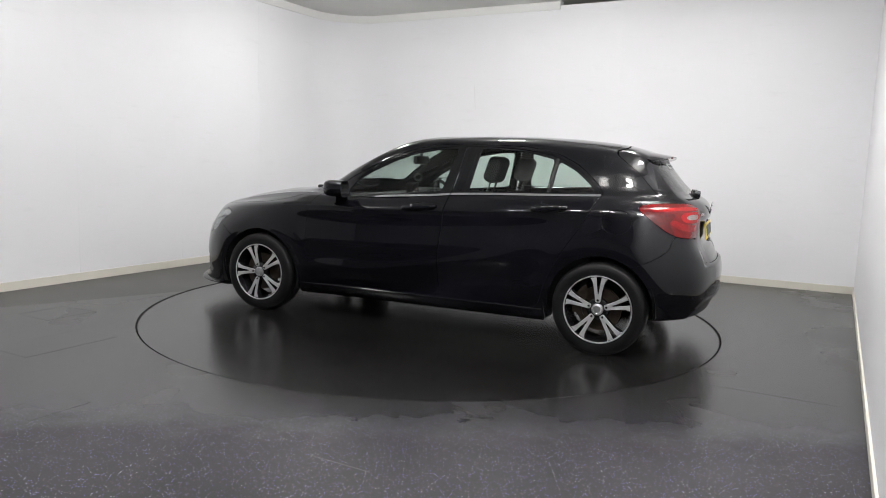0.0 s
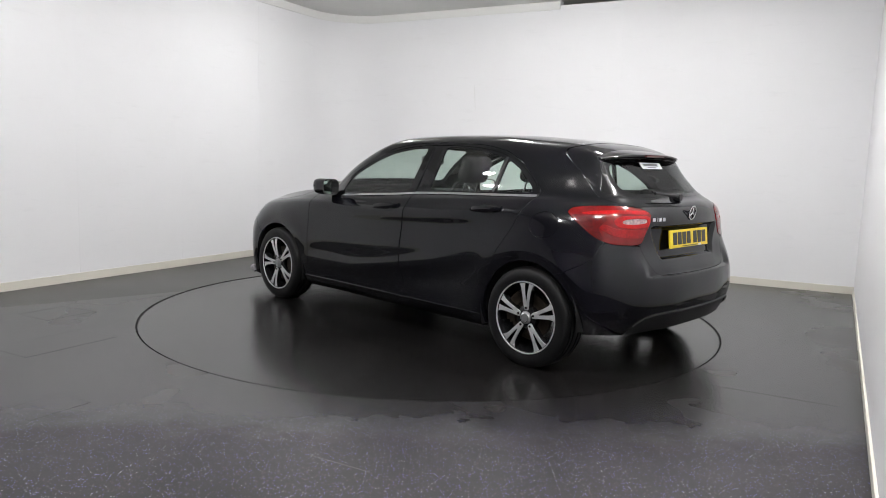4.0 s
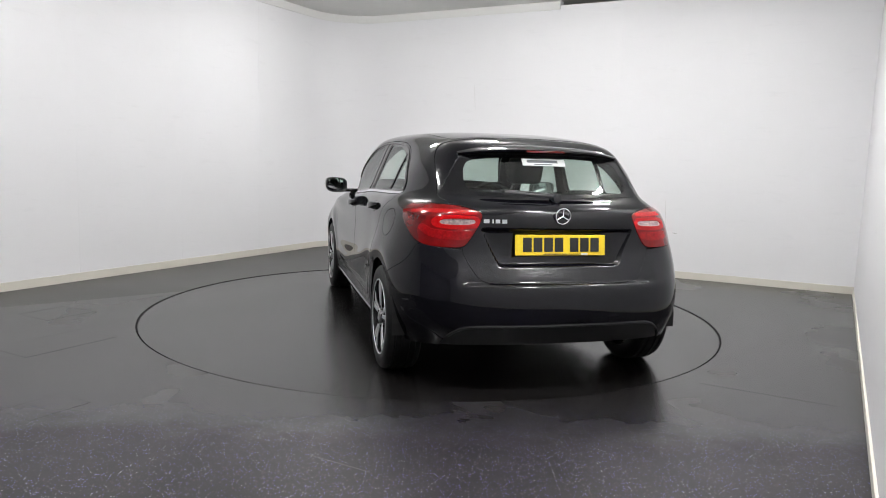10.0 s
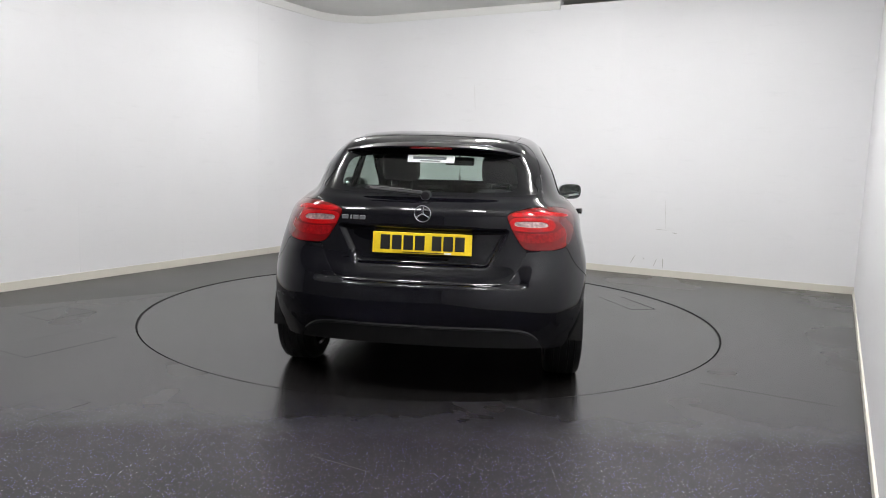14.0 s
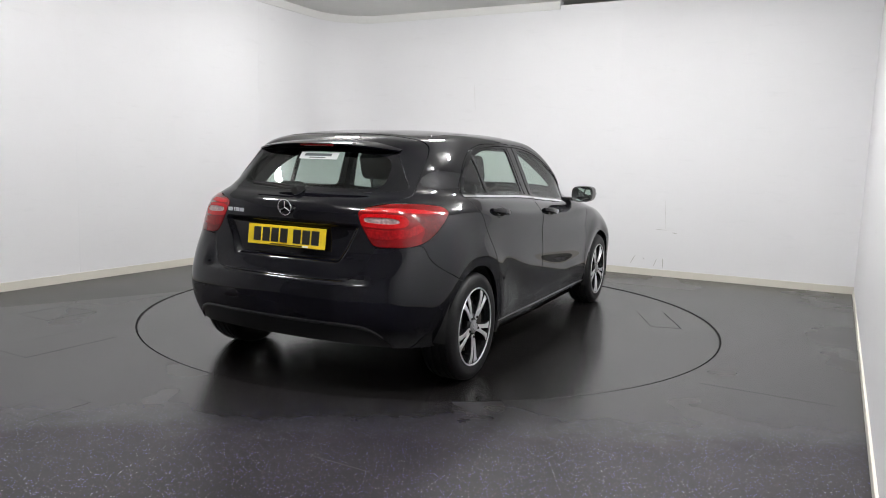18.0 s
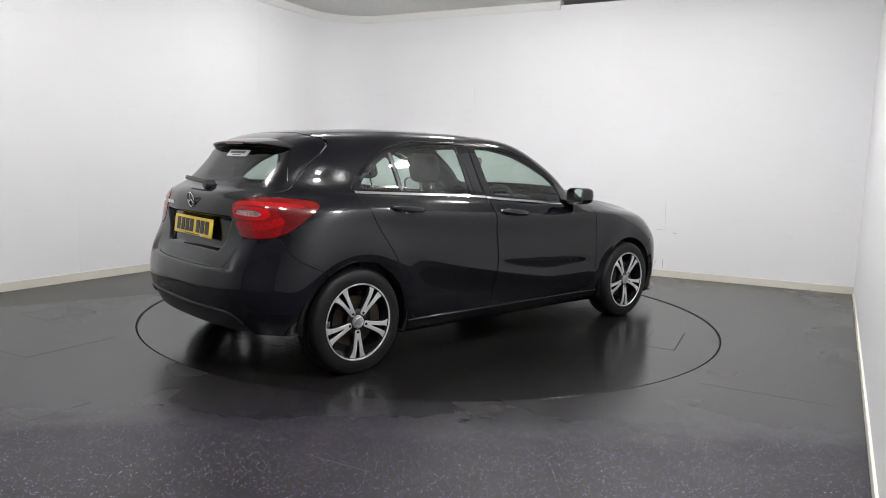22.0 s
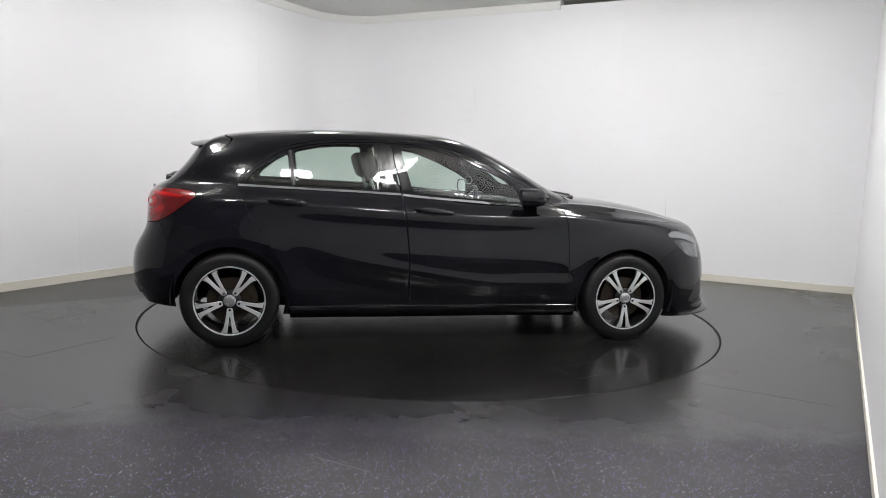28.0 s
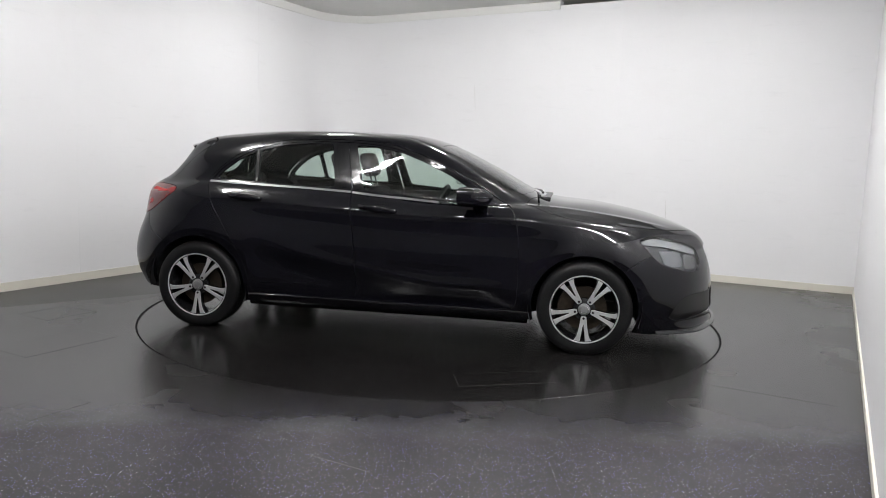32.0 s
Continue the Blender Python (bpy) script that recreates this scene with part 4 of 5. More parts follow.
def door_details(door, first, sgn, surf):
    if first:
        seg = [(1.104, 0.990), (1.21, 0.980), (1.55, 0.957), (1.96, 0.930)]
        h0, h1, zc = 1.175, 1.435, 0.890
        pil = [(1.066, 1.325), (1.085, 1.20), (1.137, 1.01)]
    else:
        seg = [(0.045, 1.031), (0.30, 1.022), (0.54, 1.014), (0.80, 1.006), (1.094, 0.992)]
        h0, h1, zc = 0.235, 0.475, 0.934
        pil = [(0.972, 1.325), (0.995, 1.20), (1.034, 1.02)]
    part("window_strip", ribbon(seg, 0.017, 0.003, surf, sgn), CHROME, door, "bright chrome waist strip", smooth=True, sharp=20)
    part("pillar_trim", ribbon(pil, 0.062, 0.002, surf, sgn, 0.0005), GLOSSBLACK, door, "gloss black pillar trim", smooth=True, sharp=20)
    if not first:
        part("glass_divider", ribbon([(0.368, 1.262), (0.380, 1.15), (0.394, 1.035)], 0.026, 0.002, surf, sgn, 0.0), PLASTIC, door)
    # pull handle: a bowed grip on two feet over a dished cup
    n = 14
    V, F = [], []
    for i in range(n + 1):
        u = i / n
        x = h0 + (h1 - h0) * u
        z = zc + (0.012 if first else 0.010) * (0.5 - u) * 2
        bow = math.sin(math.pi * u) ** 0.5
        hh = 0.013 + 0.008 * math.sin(math.pi * u)
        y = surf(x, z) + 0.004 + 0.028 * bow
        for k in range(12):
            a = 2 * math.pi * k / 12
            V.append((x, sgn * (y + 0.011 * math.copysign(abs(math.cos(a)) ** 0.8, math.cos(a))), z + hh * math.copysign(abs(math.sin(a)) ** 0.7, math.sin(a))))
    for i in range(n):
        for k in range(12):
            F.append((i * 12 + k, i * 12 + (k + 1) % 12, i * 12 + 12 + (k + 1) % 12, i * 12 + 12 + k))
    F += [tuple(range(12)), tuple(n * 12 + k for k in range(12))]
    part("handle", to_bm(V, F), PAINT, door, smooth=True)
    V, F = [], []
    for k in range(20):
        a = 2 * math.pi * k / 20
        x, z = (h0 + h1) / 2 + 0.095 * math.cos(a), zc - 0.004 + 0.036 * math.sin(a)
        V.append((x, sgn * (surf(x, z) + 0.0015), z))
    V2 = [((h0 + h1) / 2 + (v[0] - (h0 + h1) / 2) * 0.7, v[1], zc - 0.004 + (v[2] - zc + 0.004) * 0.7) for v in V]
    F = [(k, (k + 1) % 20, 20 + (k + 1) % 20, 20 + k) for k in range(20)] + [tuple(20 + k for k in range(20))]
    part("handle_cup", to_bm(V + V2, F), GLOSSBLACK, door)


def tail_lamp(root, mesh, flip):
    """Rear lamp in moulded fields: clear insert, bright bands, dark cheek, red body."""
    insert = [(-0.07, 0.898), (0.05, 0.892), (0.150, 0.895), (0.168, 0.910), (0.13, 0.925), (0.03, 0.929), (-0.072, 0.926), (-0.084, 0.912)]
    frame_ = [(-0.098, 0.880), (0.05, 0.872), (0.20, 0.880), (0.235, 0.910), (0.19, 0.938), (0.03, 0.943), (-0.092, 0.940), (-0.110, 0.912)]
    band = [(-0.090, 0.948), (0.15, 0.955), (0.42, 0.945), (0.50, 0.950), (0.32, 0.968), (0.10, 0.974), (-0.075, 0.966)]
    low = [(-0.075, 0.868), (0.06, 0.860), (0.22, 0.868), (0.30, 0.895), (0.36, 0.872), (0.22, 0.826), (0.02, 0.814), (-0.05, 0.826)]
    cheek = [(0.26, 0.93), (0.36, 0.938), (0.54, 0.945), (0.60, 0.90), (0.40, 0.80), (0.30, 0.80), (0.36, 0.87)]
    a, rest = take(mesh, "tail_corner", insert, 0.0, None, 2)
    d, rest = take(rest, "tail_corner", frame_, 0.0, None, 2)
    b, rest = take(rest, "tail_corner", band, 0.0, None, 2)
    c, rest = take(rest, "tail_corner", low, 0.0, None, 2)
    e, rest = take(rest, "tail_corner", cheek, 0.0, None, 2)
    lamp = sheet("tail_lamp", flip(rest), REDLENS, root, 0.03, -0.003, "glossy red rear lamp cluster")
    sheet("reversing_lens", flip(a), LAMPGREY, lamp, 0.006, 0.002, "pale grey reversing lamp lens")
    sheet("lens_frame", flip(d), REDBRIGHT, lamp, 0.006, -0.004, "bright red frame round the clear lens")
    sheet("light_band", flip(b), REDBRIGHT, lamp, 0.006, -0.004, "bright red light band")
    sheet("lower_lens", flip(c), REDMID, lamp, 0.01, -0.0035, "clear red lower lens")
    sheet("side_lens", flip(e), REDDARK, lamp, 0.02, -0.003, "dark red side lens")


def head_lamp(root, mesh, flip, sgn):
    strip = [(2.225, 0.744), (2.30, 0.762), (2.394, 0.773), (2.647, 0.742), (2.82, 0.709), (2.900, 0.684), (2.876, 0.655), (2.573, 0.706), (2.40, 0.726), (2.25, 0.734)]
    facet = [(2.385, 0.698), (2.56, 0.690), (2.655, 0.680), (2.62, 0.592), (2.50, 0.592), (2.40, 0.612)]
    cheek = [(2.70, 0.674), (2.87, 0.645), (2.86, 0.575), (2.75, 0.570), (2.66, 0.580)]
    a, bowl = take(mesh, "nose_corner", strip, 0.0, None, 2)
    b, bowl = take(bowl, "nose_corner", facet, 0.0, None, 0)
    c, bowl = take(bowl, "nose_corner", cheek, 0.0, None, 1)
    lamp = sheet("headlight", flip(mesh), CLEAR, root, 0.004, -0.001, "clear-covered headlight with grey reflector bowl")
    lamp.visible_shadow = False
    sheet("daylight_strip", flip(a), PALE, lamp, 0.006, 0.012, "white light strip, unlit")
    sheet("reflector_bowl", flip(bowl), BOWL, lamp, 0.006, 0.022)
    sheet("reflector_facet", flip(b), FACET, lamp, 0.006, 0.018, "pale silver reflector")
    sheet("turn_reflector", flip(c), TURNR, lamp, 0.006, 0.020, "grey indicator reflector")
    for x, y, z, r in ((3.26, 0.555, 0.640, 0.040), (3.36, 0.455, 0.640, 0.034)):
        V, F = lathe([(0.001, -0.02), (r * 0.55, -0.012), (r * 0.8, 0.01), (r, 0.03), (r * 1.05, 0.028)], 24)
        bm = to_bm(V, F)
        bmesh.ops.transform(bm, matrix=Matrix.Translation((x, sgn * y, z)) @ Euler((0, 0, radians(-50 if sgn > 0 else 230))).to_matrix().to_4x4(), verts=bm.verts)
        part("reflector", bm, CHROME, lamp, smooth=True)


def mirror_unit(root, sgn, surf):
    """Door mirror: rounded housing, foot, lamp strip, silvered glass facing back."""
    V, F = [], []
    n, m = 16, 20
    cx, cy, cz = 1.945, 0.925, 0.995
    for i in range(n + 1):
        u = i / n
        x = -0.065 + 0.185 * u
        s = 1.0 if u < 0.30 else max(0.0, 1 - ((u - 0.30) / 0.71) ** 3.2) ** 0.5
        for k in range(m):
            a = 2 * math.pi * k / m
            ca, sa = math.cos(a), math.sin(a)
            y = 0.090 * s * math.copysign(abs(ca) ** 0.62, ca)
            z = 0.062 * s * math.copysign(abs(sa) ** 0.62, sa) + 0.006 * ca * s
            V.append((cx + x + 0.02 * (-ca), sgn * (cy + y), cz + z))
    for i in range(n):
        for k in range(m):
            F.append((i * m + k, i * m + (k + 1) % m, (i + 1) * m + (k + 1) % m, (i + 1) * m + k))
    F.append(tuple(n * m + k for k in range(m)))
    unit = part("door_mirror", to_bm(V, F), PAINT, root, "black door mirror housing", smooth=True, sharp=50)
    G = [V[k] for k in range(m)]
    c = np.mean(G, axis=0)
    inner = [tuple(c + (np.array(v) - c) * 0.90 + np.array([0.020 - 0.16 * (sgn * v[1] - cy), 0, 0])) for v in G]
    part("glass_rim", to_bm(G + inner, [(k, (k + 1) % m, m + (k + 1) % m, m + k) for k in range(m)]), PLASTIC, unit)
    part("mirror_glass", to_bm(inner, [tuple(range(m))]), MIRRORM, unit, "silvered mirror glass")
    y0 = surf(1.95, 0.955)
    foot = solid((1.94, y0 - 0.03, 0.935), (2.04, cy - 0.05, 0.962), None, 0.012)
    if sgn < 0:
        bmesh.ops.scale(foot, vec=(1, -1, 1), verts=foot.verts)
    part("mirror_foot", foot, GLOSSBLACK, unit, smooth=True)
    part("indicator", to_bm(*tube([(cx + 0.108, sgn * (cy - 0.01), cz + 0.004), (cx + 0.088, sgn * (cy + 0.055), cz + 0.004), (cx + 0.035, sgn * (cy + 0.085), cz + 0.003)], 0.007, 8)), CLEAR, unit)


def rear_fittings(root, tail_x):
    """Roof spoiler, wiper, badge, plate, sills."""
    # spoiler: a lip that carries the roof line past the window
    V, F = [], []
    ys = np.linspace(-0.488, 0.488, 41)
    for y in ys:
        u = abs(y) / 0.488
        drop = 0.030 * u ** 2.5
        fwd = 0.095 * u ** 4
        for x, z in ((-0.08, 1.344), (-0.20, 1.326), (-0.305, 1.304), (-0.322, 1.297), (-0.319, 1.289), (-0.262, 1.278), (-0.20, 1.285)):
            V.append((x + fwd, y, z - drop + (0.004 if x < -0.25 else 0)))
    k = 7
    for i in range(len(ys) - 1):
        for q in range(k - 1):
            F.append((i * k + q, i * k + q + 1, (i + 1) * k + q + 1, (i + 1) * k + q))
    F += [tuple(range(k)), tuple(len(V) - k + q for q in range(k))]
    sp = part("spoiler", to_bm(V, F), PAINT, root, "gloss black roof spoiler", smooth=True, sharp=50)
    part("brake_light", solid((-0.326, -0.115, 1.286), (-0.312, 0.115, 1.297), None, 0.003), REDDARK, sp, "dark red high brake light")
    # wiper
    wp = part("wiper", to_bm(*tube([(-0.50, -0.02, 1.045), (-0.512, 0.06, 1.052), (-0.505, 0.20, 1.062), (-0.497, 0.30, 1.068)], 0.009, 8)), PLASTIC, root, smooth=True)
    V, F = lathe([(0.0, -0.016), (0.022, -0.014), (0.026, 0.0), (0.026, 0.05)], 20)
    bm = to_bm(V, F)
    bmesh.ops.transform(bm, matrix=Matrix.Translation((-0.505, 0.0, 1.040)) @ Euler((0, 0, radians(-90))).to_matrix().to_4x4(), verts=bm.verts)
    part("wiper_pivot", bm, PLASTIC, wp, smooth=True)
    part("wiper_blade", to_bm(*tube([(-0.500, 0.02, 1.060), (-0.500, 0.16, 1.072), (-0.488, 0.32, 1.078)], 0.006, 6)), PLASTIC, wp)
    for y0, y1 in ((0.05, 0.60), (-0.52, 0.0)):
        V, F = tube([(2.37, y0, 1.004), (2.35, (y0 + y1) / 2, 1.010), (2.295 - 0.06 * (abs(y1) > 0.3), y1, 1.014)], 0.007, 8)
        part("front_wiper", to_bm(V, F), PLASTIC, root, smooth=True)
    part("scuttle", solid((2.35, -0.44, 0.968), (2.44, 0.44, 0.994), None, 0.01), PLASTIC, root)
    # pale lip along the chin of the front bumper
    lip = [(3.16, 0.800, 0.165), (3.30, 0.752, 0.168), (3.42, 0.675, 0.172), (3.545, 0.48, 0.184), (3.605, 0.25, 0.190), (3.625, 0.0, 0.190)]
    P = spline(np.array(lip + [(x, -y, z) for x, y, z in reversed(lip[:-1])]), 5)
    V, F = [], []
    for i, p in enumerate(P):
        d = P[min(i + 1, len(P) - 1)] - P[max(i - 1, 0)]
        o = np.array([-d[1], d[0], 0]) / np.linalg.norm(d[:2])
        o = o if o @ p[:3] > 0 and o[0] > -0.2 else -o
        for u, w in ((-0.030, -0.012), (0.016, -0.013), (0.022, -0.009), (0.020, -0.003), (-0.008, 0.010), (-0.030, 0.012)):
            V.append(tuple(p + o * u + np.array([0, 0, w])))
    for i in range(len(P) - 1):
        for q in range(6):
            F.append((i * 6 + q, i * 6 + (q + 1) % 6, i * 6 + 6 + (q + 1) % 6, i * 6 + 6 + q))
    F += [tuple(range(6)), tuple(len(V) - 6 + q for q in range(6))]
    part("front_lip", to_bm(V, F), LIPGREY, root, "grey lower lip of the front bumper", smooth=True, sharp=40)
    # round badge: chrome ring about a plain disc
    V, F = tube([(0, 0.042 * math.cos(a), 0.042 * math.sin(a)) for a in np.linspace(0, 2 * math.pi, 33)[:-1]], 0.0042, 8, True)
    m = Matrix.Translation((tail_x(0, 0.950) - 0.014, 0, 0.950)) @ Euler((0, radians(-8), 0)).to_matrix().to_4x4()
    bm = to_bm(V, F)
    bmesh.ops.transform(bm, matrix=m, verts=bm.verts)
    bd = part("badge", bm, CHROME, root, "chrome ring badge", smooth=True)
    bm = bmesh.new()
    for k in range(3):
        a = math.pi / 2 + k * 2 * math.pi / 3
        box(bm, (-0.003, -0.004, 0.0), (0.003, 0.004, 0.041), m @ Euler((a - math.pi / 2, 0, 0)).to_matrix().to_4x4(), 0.002, 1)
    part("badge_spoke", bm, CHROME, bd)
    # letter-sized chrome bars of the model mark
    for y0, w in ((0.432, 0.034), (0.386, 0.009), (0.370, 0.028), (0.335, 0.030)):
        x = tail_x(y0 - w / 2, 0.918)
        part("model_mark", solid((x - 0.004, y0 - w, 0.907), (x + 0.006, y0, 0.929), None, 0.0015, 1), CHROME, root, "small chrome lettering bar")
    # plate in its recess
    tilt = Matrix.Translation((-0.586, 0, 0.795)) @ Euler((0, radians(6.5), 0)).to_matrix().to_4x4()
    pl = part("number_plate", solid((-0.006, -0.26, -0.0555), (0.004, 0.26, 0.0555), tilt, 0.003), PLATEY, root, "yellow rear number plate with black bars")
    y = 0.218
    for i in range(7):
        w = 0.050
        part("plate_bar", solid((-0.0085, y - w, -0.036), (-0.0055, y, 0.040), tilt, 0.002, 1), PLATEK, pl)
        y -= 0.0605 if i != 3 else 0.088
    bm = bmesh.new()
    box(bm, (-0.0075, -0.115, -0.050), (-0.0055, 0.10, -0.0455), tilt)
    part("plate_line", bm, PLATEK, pl)
    part("plate_tag", solid((-0.0085, -0.155, -0.0535), (-0.0060, -0.118, -0.043), tilt), STICKER, pl)
    # sills
    for s in (1, -1):
        V, F = [], []
        prof = ((-0.048, 0.266), (-0.004, 0.262), (0.005, 0.259), (0.0085, 0.254), (0.006, 0.246), (-0.014, 0.210), (-0.035, 0.180), (-0.055, 0.168), (-0.08, 0.168))
        xs = np.linspace(0.375, 2.335, 24)
        for x in xs:
            y0 = 0.852 + 0.004 * math.cos((x - 1.3) * 2)
            for o, z in prof:
                V.append((x, s * (y0 + o), z - 0.012 * max(0, (x - 1.9))))
        k = len(prof)
        for i in range(len(xs) - 1):
            for q in range(k - 1):
                F.append((i * k + q, i * k + q + 1, (i + 1) * k + q + 1, (i + 1) * k + q))
        F += [tuple(range(k)), tuple(len(V) - k + q for q in range(k))]
        part("sill", to_bm(V, F), PAINT, root, "gloss black sill skirt", smooth=True, sharp=50)


def underbody(root):
    bm = bmesh.new()
    box(bm, (-0.30, -0.54, 0.255), (3.30, 0.54, 0.30))
    box(bm, (0.40, -0.80, 0.215), (2.30, 0.80, 0.26))
    part("floor_pan", bm, UNDER, root)
    for xw in (0.0, 2.699):
        for s in (1, -1):
            V, F = [], []
            n = 20
            for i in range(n + 1):
                a = math.pi * (-0.10 + (1.13 if xw < 1 else 1.20) * i / n)
                for y in (0.52, 0.868):
                    V.append((xw + 0.365 * math.cos(a), s * y, 0.305 + 0.365 * math.sin(a)))
            for i in range(n):
                F.append((i * 2, i * 2 + 1, i * 2 + 3, i * 2 + 2))
            F.append(tuple(i * 2 for i in range(n + 1)))
            part("arch_liner", to_bm(V, F), UNDER, root)
    # silencer and rear valance below the bumper
    part("exhaust", to_bm(*tube([(-0.28, -0.35, 0.24), (-0.30, 0.0, 0.235), (-0.28, 0.45, 0.24)], 0.055, 12)), DISCIRON, root, smooth=True)


def wheel(root, x, s, first):
    """Tyre, rim with five split spokes, hub cap, bolts, disc and caliper; s: side."""
    r0 = 0.309
    prof = [(0.219, 0.085), (0.223, 0.098), (0.236, 0.101), (0.262, 0.104), (0.288, 0.099), (0.301, 0.088), (0.3065, 0.070)]
    tread = []
    for o in (0.058, 0.024, -0.024, -0.058):
        tread += [(r0, o + 0.006), (r0 - 0.007, o + 0.005), (r0 - 0.007, o - 0.005), (r0, o - 0.006)]
    prof = prof + tread + [(r, -o) for r, o in reversed(prof)]
    V, F = lathe(prof, 72)
    base = new("wheel")
    base.parent = root
    base.location = (x, s * 0.778, r0 - 0.012)
    base.rotation_euler = (0, 0, 0 if s > 0 else math.pi)
    tyre = part("tyre", to_bm(V, F), RUBBER, base, "black road tyre", smooth=True, sharp=40)
    # barrel
    V, F = lathe([(0.222, 0.094), (0.217, 0.099), (0.211, 0.094), (0.207, 0.070), (0.197, 0.0), (0.203, -0.085), (0.219, -0.092)], 64)
    part("rim", to_bm(V, F), DARKMETAL, base, "black enamelled rim", smooth=True, sharp=40)
    V, F = lathe([(0.2245, 0.0965), (0.2225, 0.1025), (0.2170, 0.1018), (0.2140, 0.0950)], 64)
    part("rim_flange", to_bm(V, F), ALLOY, base, "machined rim edge", smooth=True, sharp=40)
    for q in range(5):
        ang = radians(first) + q * 2 * math.pi / 5
        rot = Euler((0, -ang, 0)).to_matrix().to_4x4()
        bm = bmesh.new()
        for side in (1, -1):
            st = ((0.046, 0.0, 0.009), (0.050, 0.0, 0.0145), (0.058, 0.0, 0.0175), (0.085, 0.0, 0.0205), (0.099, 0.0, 0.0225), (0.103, 0.0035, 0.0232), (0.125, 0.0068, 0.0268),
                  (0.155, 0.0105, 0.0325), (0.178, 0.0135, 0.0385), (0.193, 0.0155, 0.046), (0.204, 0.0165, 0.056), (0.2150, 0.0165, 0.069))
            rows = []
            for r, w0, w1 in st:
                h = 0.088 + 0.009 * math.sin(math.pi * min(1, (r - 0.042) / 0.13) / 2) - max(0, r - 0.17) * 0.1
                e = 0.0012 if w0 else 0.0
                rows.append([bm.verts.new((r, h - d, w * side)) for w, d in ((max(w0 - e, 0), 0.005), (w0, 0.0008), (w0 + e, 0), (w1 - 0.0012, 0), (w1, 0.0008), (w1 + 0.0010, 0.005))])
            for p, q in zip(rows, rows[1:]):
                for i in range(5):
                    bm.faces.new((p[i], p[i + 1], q[i + 1], q[i]))
        bmesh.ops.transform(bm, matrix=rot, verts=bm.verts)
        part("spoke", bm, ALLOY, base, "machined split spoke")
        bm = bmesh.new()
        for side in (1, -1):
            top = [(0.05, 0.080, 0.001 * side), (0.05, 0.080, 0.017 * side), (0.15, 0.0885, 0.0325 * side), (0.212, 0.084, 0.066 * side), (0.212, 0.084, 0.016 * side), (0.15, 0.0885, 0.0095 * side)]
            vt = [bm.verts.new(p) for p in top]
            vb = [bm.verts.new((p[0], p[1] - 0.035, p[2])) for p in top]
            bm.faces.new((vt[0], vt[1], vt[2], vt[5]))
            bm.faces.new((vt[5], vt[2], vt[3], vt[4]))
            for i in range(6):
                j = (i + 1) % 6
                bm.faces.new((vt[i], vb[i], vb[j], vt[j]))
        bmesh.ops.transform(bm, matrix=rot, verts=bm.verts)
        part("spoke_back", bm, DARKMETAL, base)
        bolt = ang
        bm = to_bm(*lathe([(0.0, 0.094), (0.006, 0.094), (0.008, 0.090), (0.008, 0.075)], 10))
        bmesh.ops.translate(bm, vec=(0.060 * math.cos(bolt), 0.002, 0.060 * math.sin(bolt)), verts=bm.verts)
        part("wheel_bolt", bm, DARKMETAL, base)
    V, F = lathe([(0.0, 0.084), (0.060, 0.084), (0.072, 0.078), (0.074, 0.03)], 40)
    part("hub", to_bm(V, F), DARKMETAL, base, smooth=True)
    V, F = lathe([(0.0, 0.100), (0.022, 0.0995), (0.032, 0.097), (0.0385, 0.092), (0.0385, 0.080)], 32)
    part("hub_cap", to_bm(V, F), CAPM, base, "round silver hub cap", smooth=True)
    V, F = tube([(0.026 * math.cos(a), 0.0995, 0.026 * math.sin(a)) for a in np.linspace(0, 2 * math.pi, 25)[:-1]], 0.0022, 6, True)
    part("cap_ring", to_bm(V, F), CHROME, base, smooth=True)
    V, F = lathe([(0.06, 0.045), (0.145, 0.045), (0.145, 0.020), (0.06, 0.020)], 40)
    part("brake_disc", to_bm(V, F), DISCIRON, base, "rusty brake disc")
    bm = to_bm(*lathe([(0.15, 0.06), (0.172, 0.06), (0.172, 0.0), (0.11, 0.0), (0.11, 0.06), (0.15, 0.06)], 48))
    bmesh.ops.delete(bm, geom=[v for v in bm.verts if not (v.co.x * (1 if x > 1 else -1) * s < -0.06 and v.co.z > -0.06)], context="VERTS")
    part("caliper", bm, DISCIRON, base)
    return base


def seat(root, x, y, w, recline):
    """Front seat: cushion, back, headrest on two posts."""
    st = new("seat")
    st.parent = root
    st.location = (x, y, 0.30)
    part("cushion", solid((-0.25, -w / 2, 0.08), (0.27, w / 2, 0.24), None, 0.05, 3), FABRIC, st, smooth=True, sharp=60)
    lean = Matrix.Translation((-0.22, 0, 0.2)) @ Euler((0, radians(-recline), 0)).to_matrix().to_4x4()
    bm = solid((-0.06, -w / 2, 0.0), (0.07, w / 2, 0.51), None, 0.055, 3)
    for v in bm.verts:
        if v.co.z > 0.30:
            v.co.y *= 1 - 0.8 * (v.co.z - 0.30)
    bmesh.ops.transform(bm, matrix=lean, verts=bm.verts)
    part("backrest", bm, FABRIC, st, smooth=True, sharp=60)
    bm = solid((-0.045, -0.135, 0.60), (0.06, 0.135, 0.80), None, 0.045, 3)
    bmesh.ops.transform(bm, matrix=lean, verts=bm.verts)
    part("headrest", bm, FABRIC, st, smooth=True, sharp=60)
    for k in (-1, 1):
        V, F = tube([lean @ Vector((0, 0.07 * k, 0.47)), lean @ Vector((0, 0.07 * k, 0.66))], 0.007, 8)
        part("headrest_post", to_bm(V, F), CHROME, st, smooth=True)


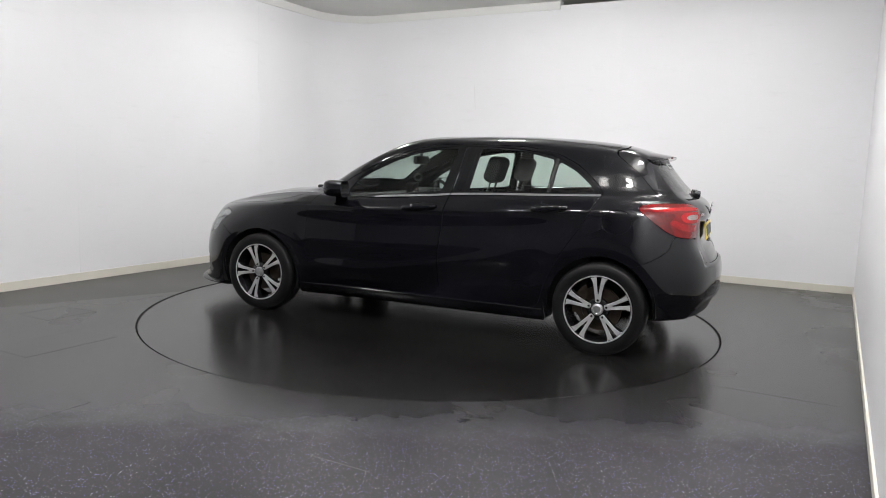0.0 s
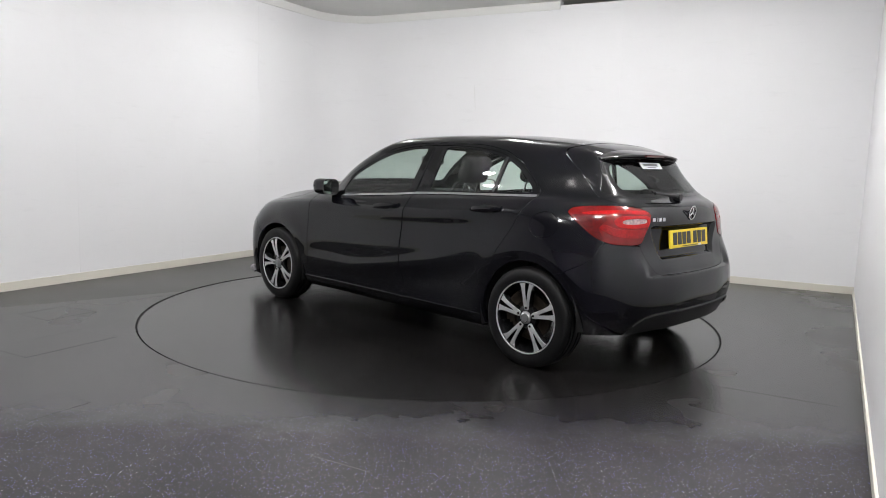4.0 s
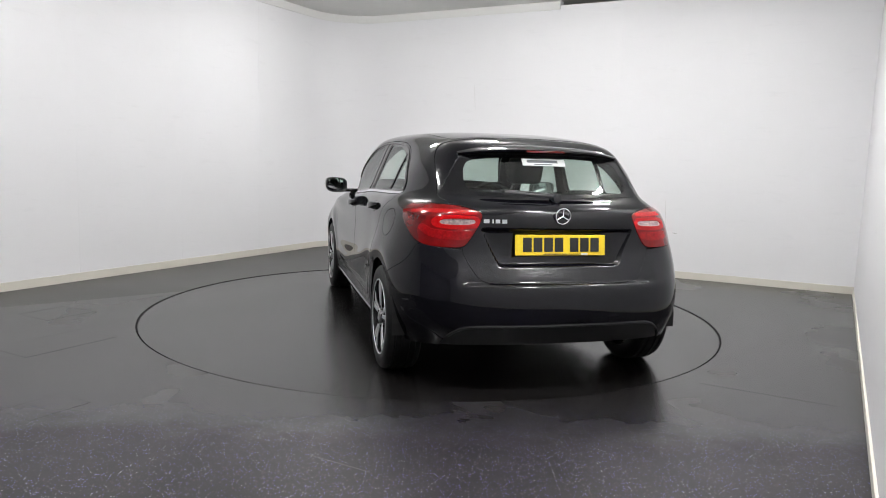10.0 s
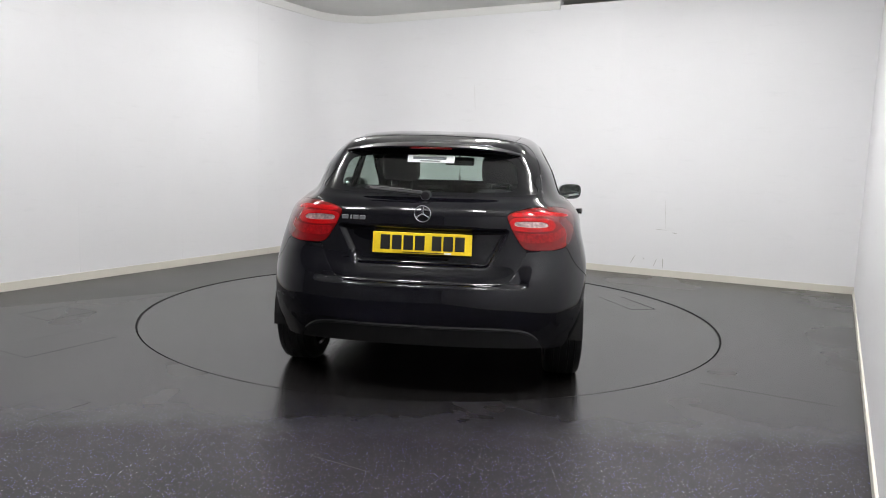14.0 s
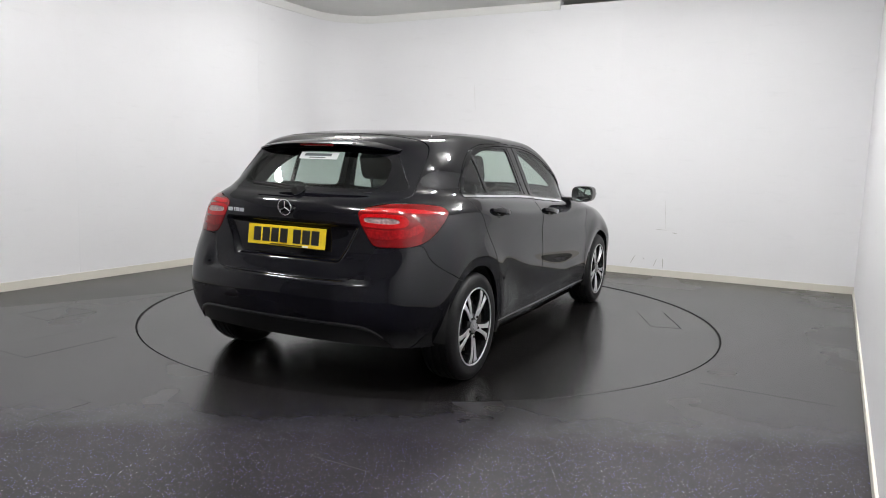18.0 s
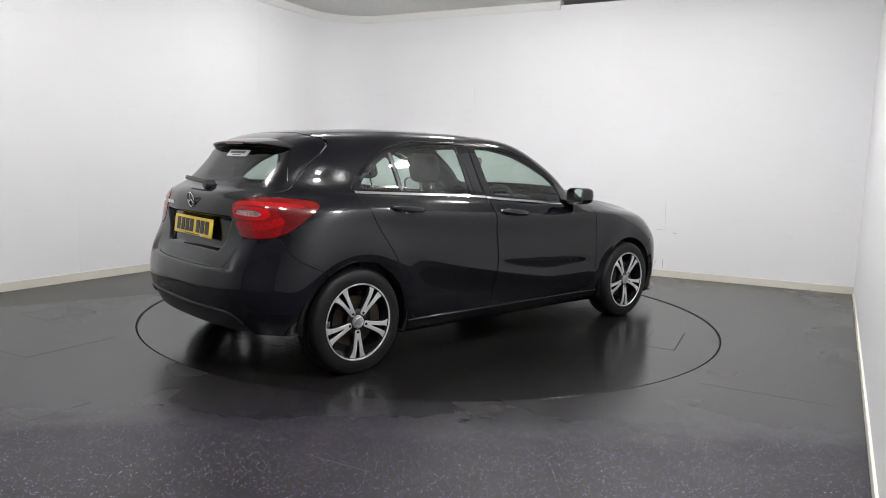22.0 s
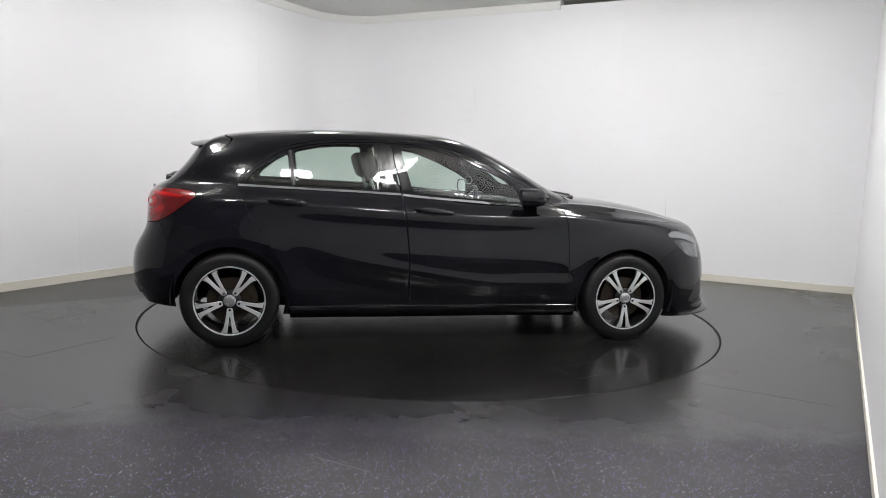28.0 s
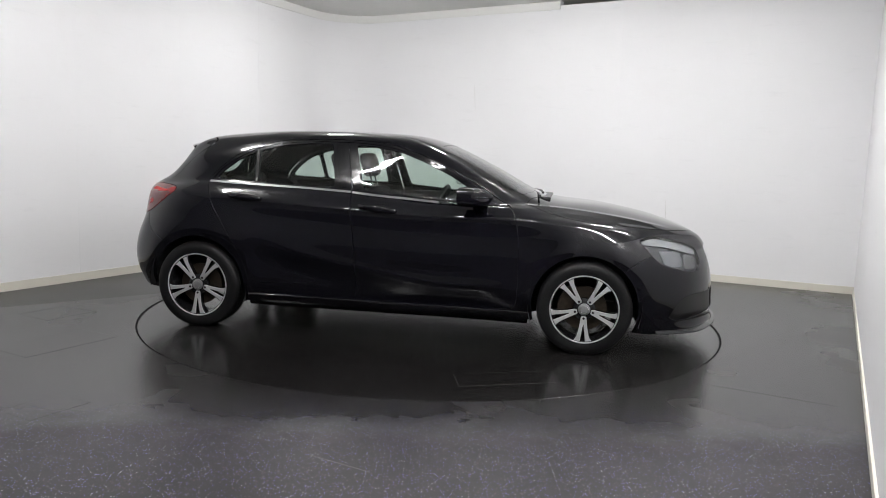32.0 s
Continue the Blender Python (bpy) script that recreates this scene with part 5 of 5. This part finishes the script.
def cabin(root):
    for y in (0.36, -0.36):
        seat(root, 1.336, y, 0.50, 18)
    bench = new("rear_bench")
    bench.parent = root
    part("cushion", solid((0.12, -0.62, 0.42), (0.62, 0.62, 0.58), None, 0.05, 3), FABRIC, bench, smooth=True, sharp=60)
    lean = Matrix.Translation((0.14, 0, 0.5)) @ Euler((0, radians(-26), 0)).to_matrix().to_4x4()
    bm = solid((-0.06, -0.62, 0.0), (0.06, 0.62, 0.52), None, 0.05, 3)
    bmesh.ops.transform(bm, matrix=lean, verts=bm.verts)
    part("backrest", bm, FABRIC, bench, smooth=True, sharp=60)
    for y, hh in ((0.36, 0.63), (-0.36, 0.63), (0.0, 0.60)):
        bm = solid((-0.04, y - 0.125, 0.53), (0.05, y + 0.125, hh), None, 0.045, 3)
        bmesh.ops.transform(bm, matrix=lean, verts=bm.verts)
        part("headrest", bm, FABRIC, bench, smooth=True, sharp=60)
        for k in (-1, 1):
            V, F = tube([lean @ Vector((0, y + 0.06 * k, 0.47)), lean @ Vector((0, y + 0.06 * k, 0.56))], 0.006, 8)
            part("headrest_post", to_bm(V, F), CHROME, bench, smooth=True)
    # dashboard, console, door cards, shelf, headlining
    bm = solid((1.72, -0.68, 0.55), (2.22, 0.68, 0.93), None, 0.06, 3)
    for v in bm.verts:
        if v.co.x < 1.9:
            v.co.z -= 0.03
    dash = part("dashboard", bm, CABIN, root, smooth=True, sharp=60)
    part("binnacle", solid((1.70, -0.50, 0.90), (1.92, -0.22, 0.975), None, 0.03, 3), CABIN, dash, smooth=True)
    part("screen", solid((1.77, -0.10, 0.91), (1.79, 0.10, 1.03), None, 0.006), GLOSSBLACK, dash)
    part("console", solid((0.95, -0.11, 0.30), (1.75, 0.11, 0.55), None, 0.03), CABIN, root, smooth=True)
    part("parcel_shelf", solid((-0.42, -0.60, 0.93), (-0.02, 0.60, 0.955), None, 0.01), CABIN, root)
    for s in (1, -1):
        bm = bmesh.new()
        box(bm, (0.10, 0.71, 0.30), (2.10, 0.735, 0.955), None, 0.01)
        if s < 0:
            bmesh.ops.scale(bm, vec=(1, -1, 1), verts=bm.verts)
        part("door_card", bm, CABIN, root)
    # steering wheel on the car's right
    c = Vector((1.62, -0.36, 0.87))
    tilt = Matrix.Translation(c) @ Euler((0, radians(-66), 0)).to_matrix().to_4x4()
    V, F = tube([tilt @ Vector((0.185 * math.cos(a), 0.185 * math.sin(a), 0)) for a in np.linspace(0, 2 * math.pi, 33)[:-1]], 0.016, 8, True)
    sw = part("steering_wheel", to_bm(V, F), CABIN, root, smooth=True)
    part("wheel_boss", solid((-0.07, -0.08, -0.02), (0.07, 0.08, 0.03), tilt, 0.025), CABIN, sw, smooth=True)
    bm = bmesh.new()
    for a in (0, 90, 180):
        box(bm, (0.05, -0.02, -0.012), (0.18, 0.02, 0.006), tilt @ Euler((0, 0, radians(a + 90))).to_matrix().to_4x4())
    part("wheel_spoke", bm, CABIN, sw)
    # rear-view mirror on its stalk, with a ring that hangs from it
    mirror = part("inner_mirror", solid((1.685, -0.12, 1.185), (1.725, 0.12, 1.255), None, 0.014), CABIN, root, smooth=True)
    part("mirror_stalk", to_bm(*tube([(1.715, 0, 1.24), (1.70, 0, 1.285), (1.67, 0, 1.325)], 0.012, 8)), CABIN, mirror, smooth=True)
    V, F = tube([(1.731 + 0.029 * math.cos(a), 0.006 * math.cos(a), 1.077 + 0.029 * math.sin(a)) for a in np.linspace(0, 2 * math.pi, 25)[:-1]], 0.006, 8, True)
    part("hanging_ring", to_bm(V, F), LINING, mirror, "pale ring hanging from the mirror", smooth=True)
    part("cord", to_bm(*tube([(1.731, 0, 1.108), (1.715, 0, 1.19)], 0.0015, 6)), CABIN, mirror)
    slope = Matrix.Translation((-0.297, 0, 1.232)) @ Euler((0, radians(38), 0)).to_matrix().to_4x4()
    st = part("window_sticker", solid((-0.001, -0.13, -0.024), (0.001, 0.13, 0.024), slope), STICKER, root, "white printed strip on the rear window")
    part("sticker_print", solid((-0.0022, -0.085, -0.004), (-0.0012, 0.10, 0.014), slope), INK, st)
    part("sticker_print", solid((-0.0022, -0.05, -0.018), (-0.0012, 0.06, -0.011), slope), INK, st)


car, skin_y, tail_at = build_car()
rear_fittings(car, tail_at)
underbody(car)
for wx in (0.0, 2.699):
    for ws in (1, -1):
        wheel(car, wx, ws, -90 if ws < 0 else (90 if wx < 1 else 0))
cabin(car)

# ---- what moves: the deck turns at an even rate and carries the car ----
CAR_AT = (1.495, 0.1825)
TH0, RATE, DRIFT = 156.177, -5.19351, -0.0020712


def heading(t):
    return TH0 + RATE * t + DRIFT * (t - 16) ** 2


def car_pose(t):
    h = radians(heading(t))
    c, s = math.cos(h), math.sin(h)
    return pose(-(c * CAR_AT[0] - s * CAR_AT[1]), -(s * CAR_AT[0] + c * CAR_AT[1]), 0.001, 0, 0, heading(t))


def motions():
    times = [0.5 * k for k in range(65)]
    walk(car, [(t, car_pose(t)) for t in times])
    walk(turntable, [(t, pose(0, 0, 0, 0, 0, heading(t))) for t in times])


motions()
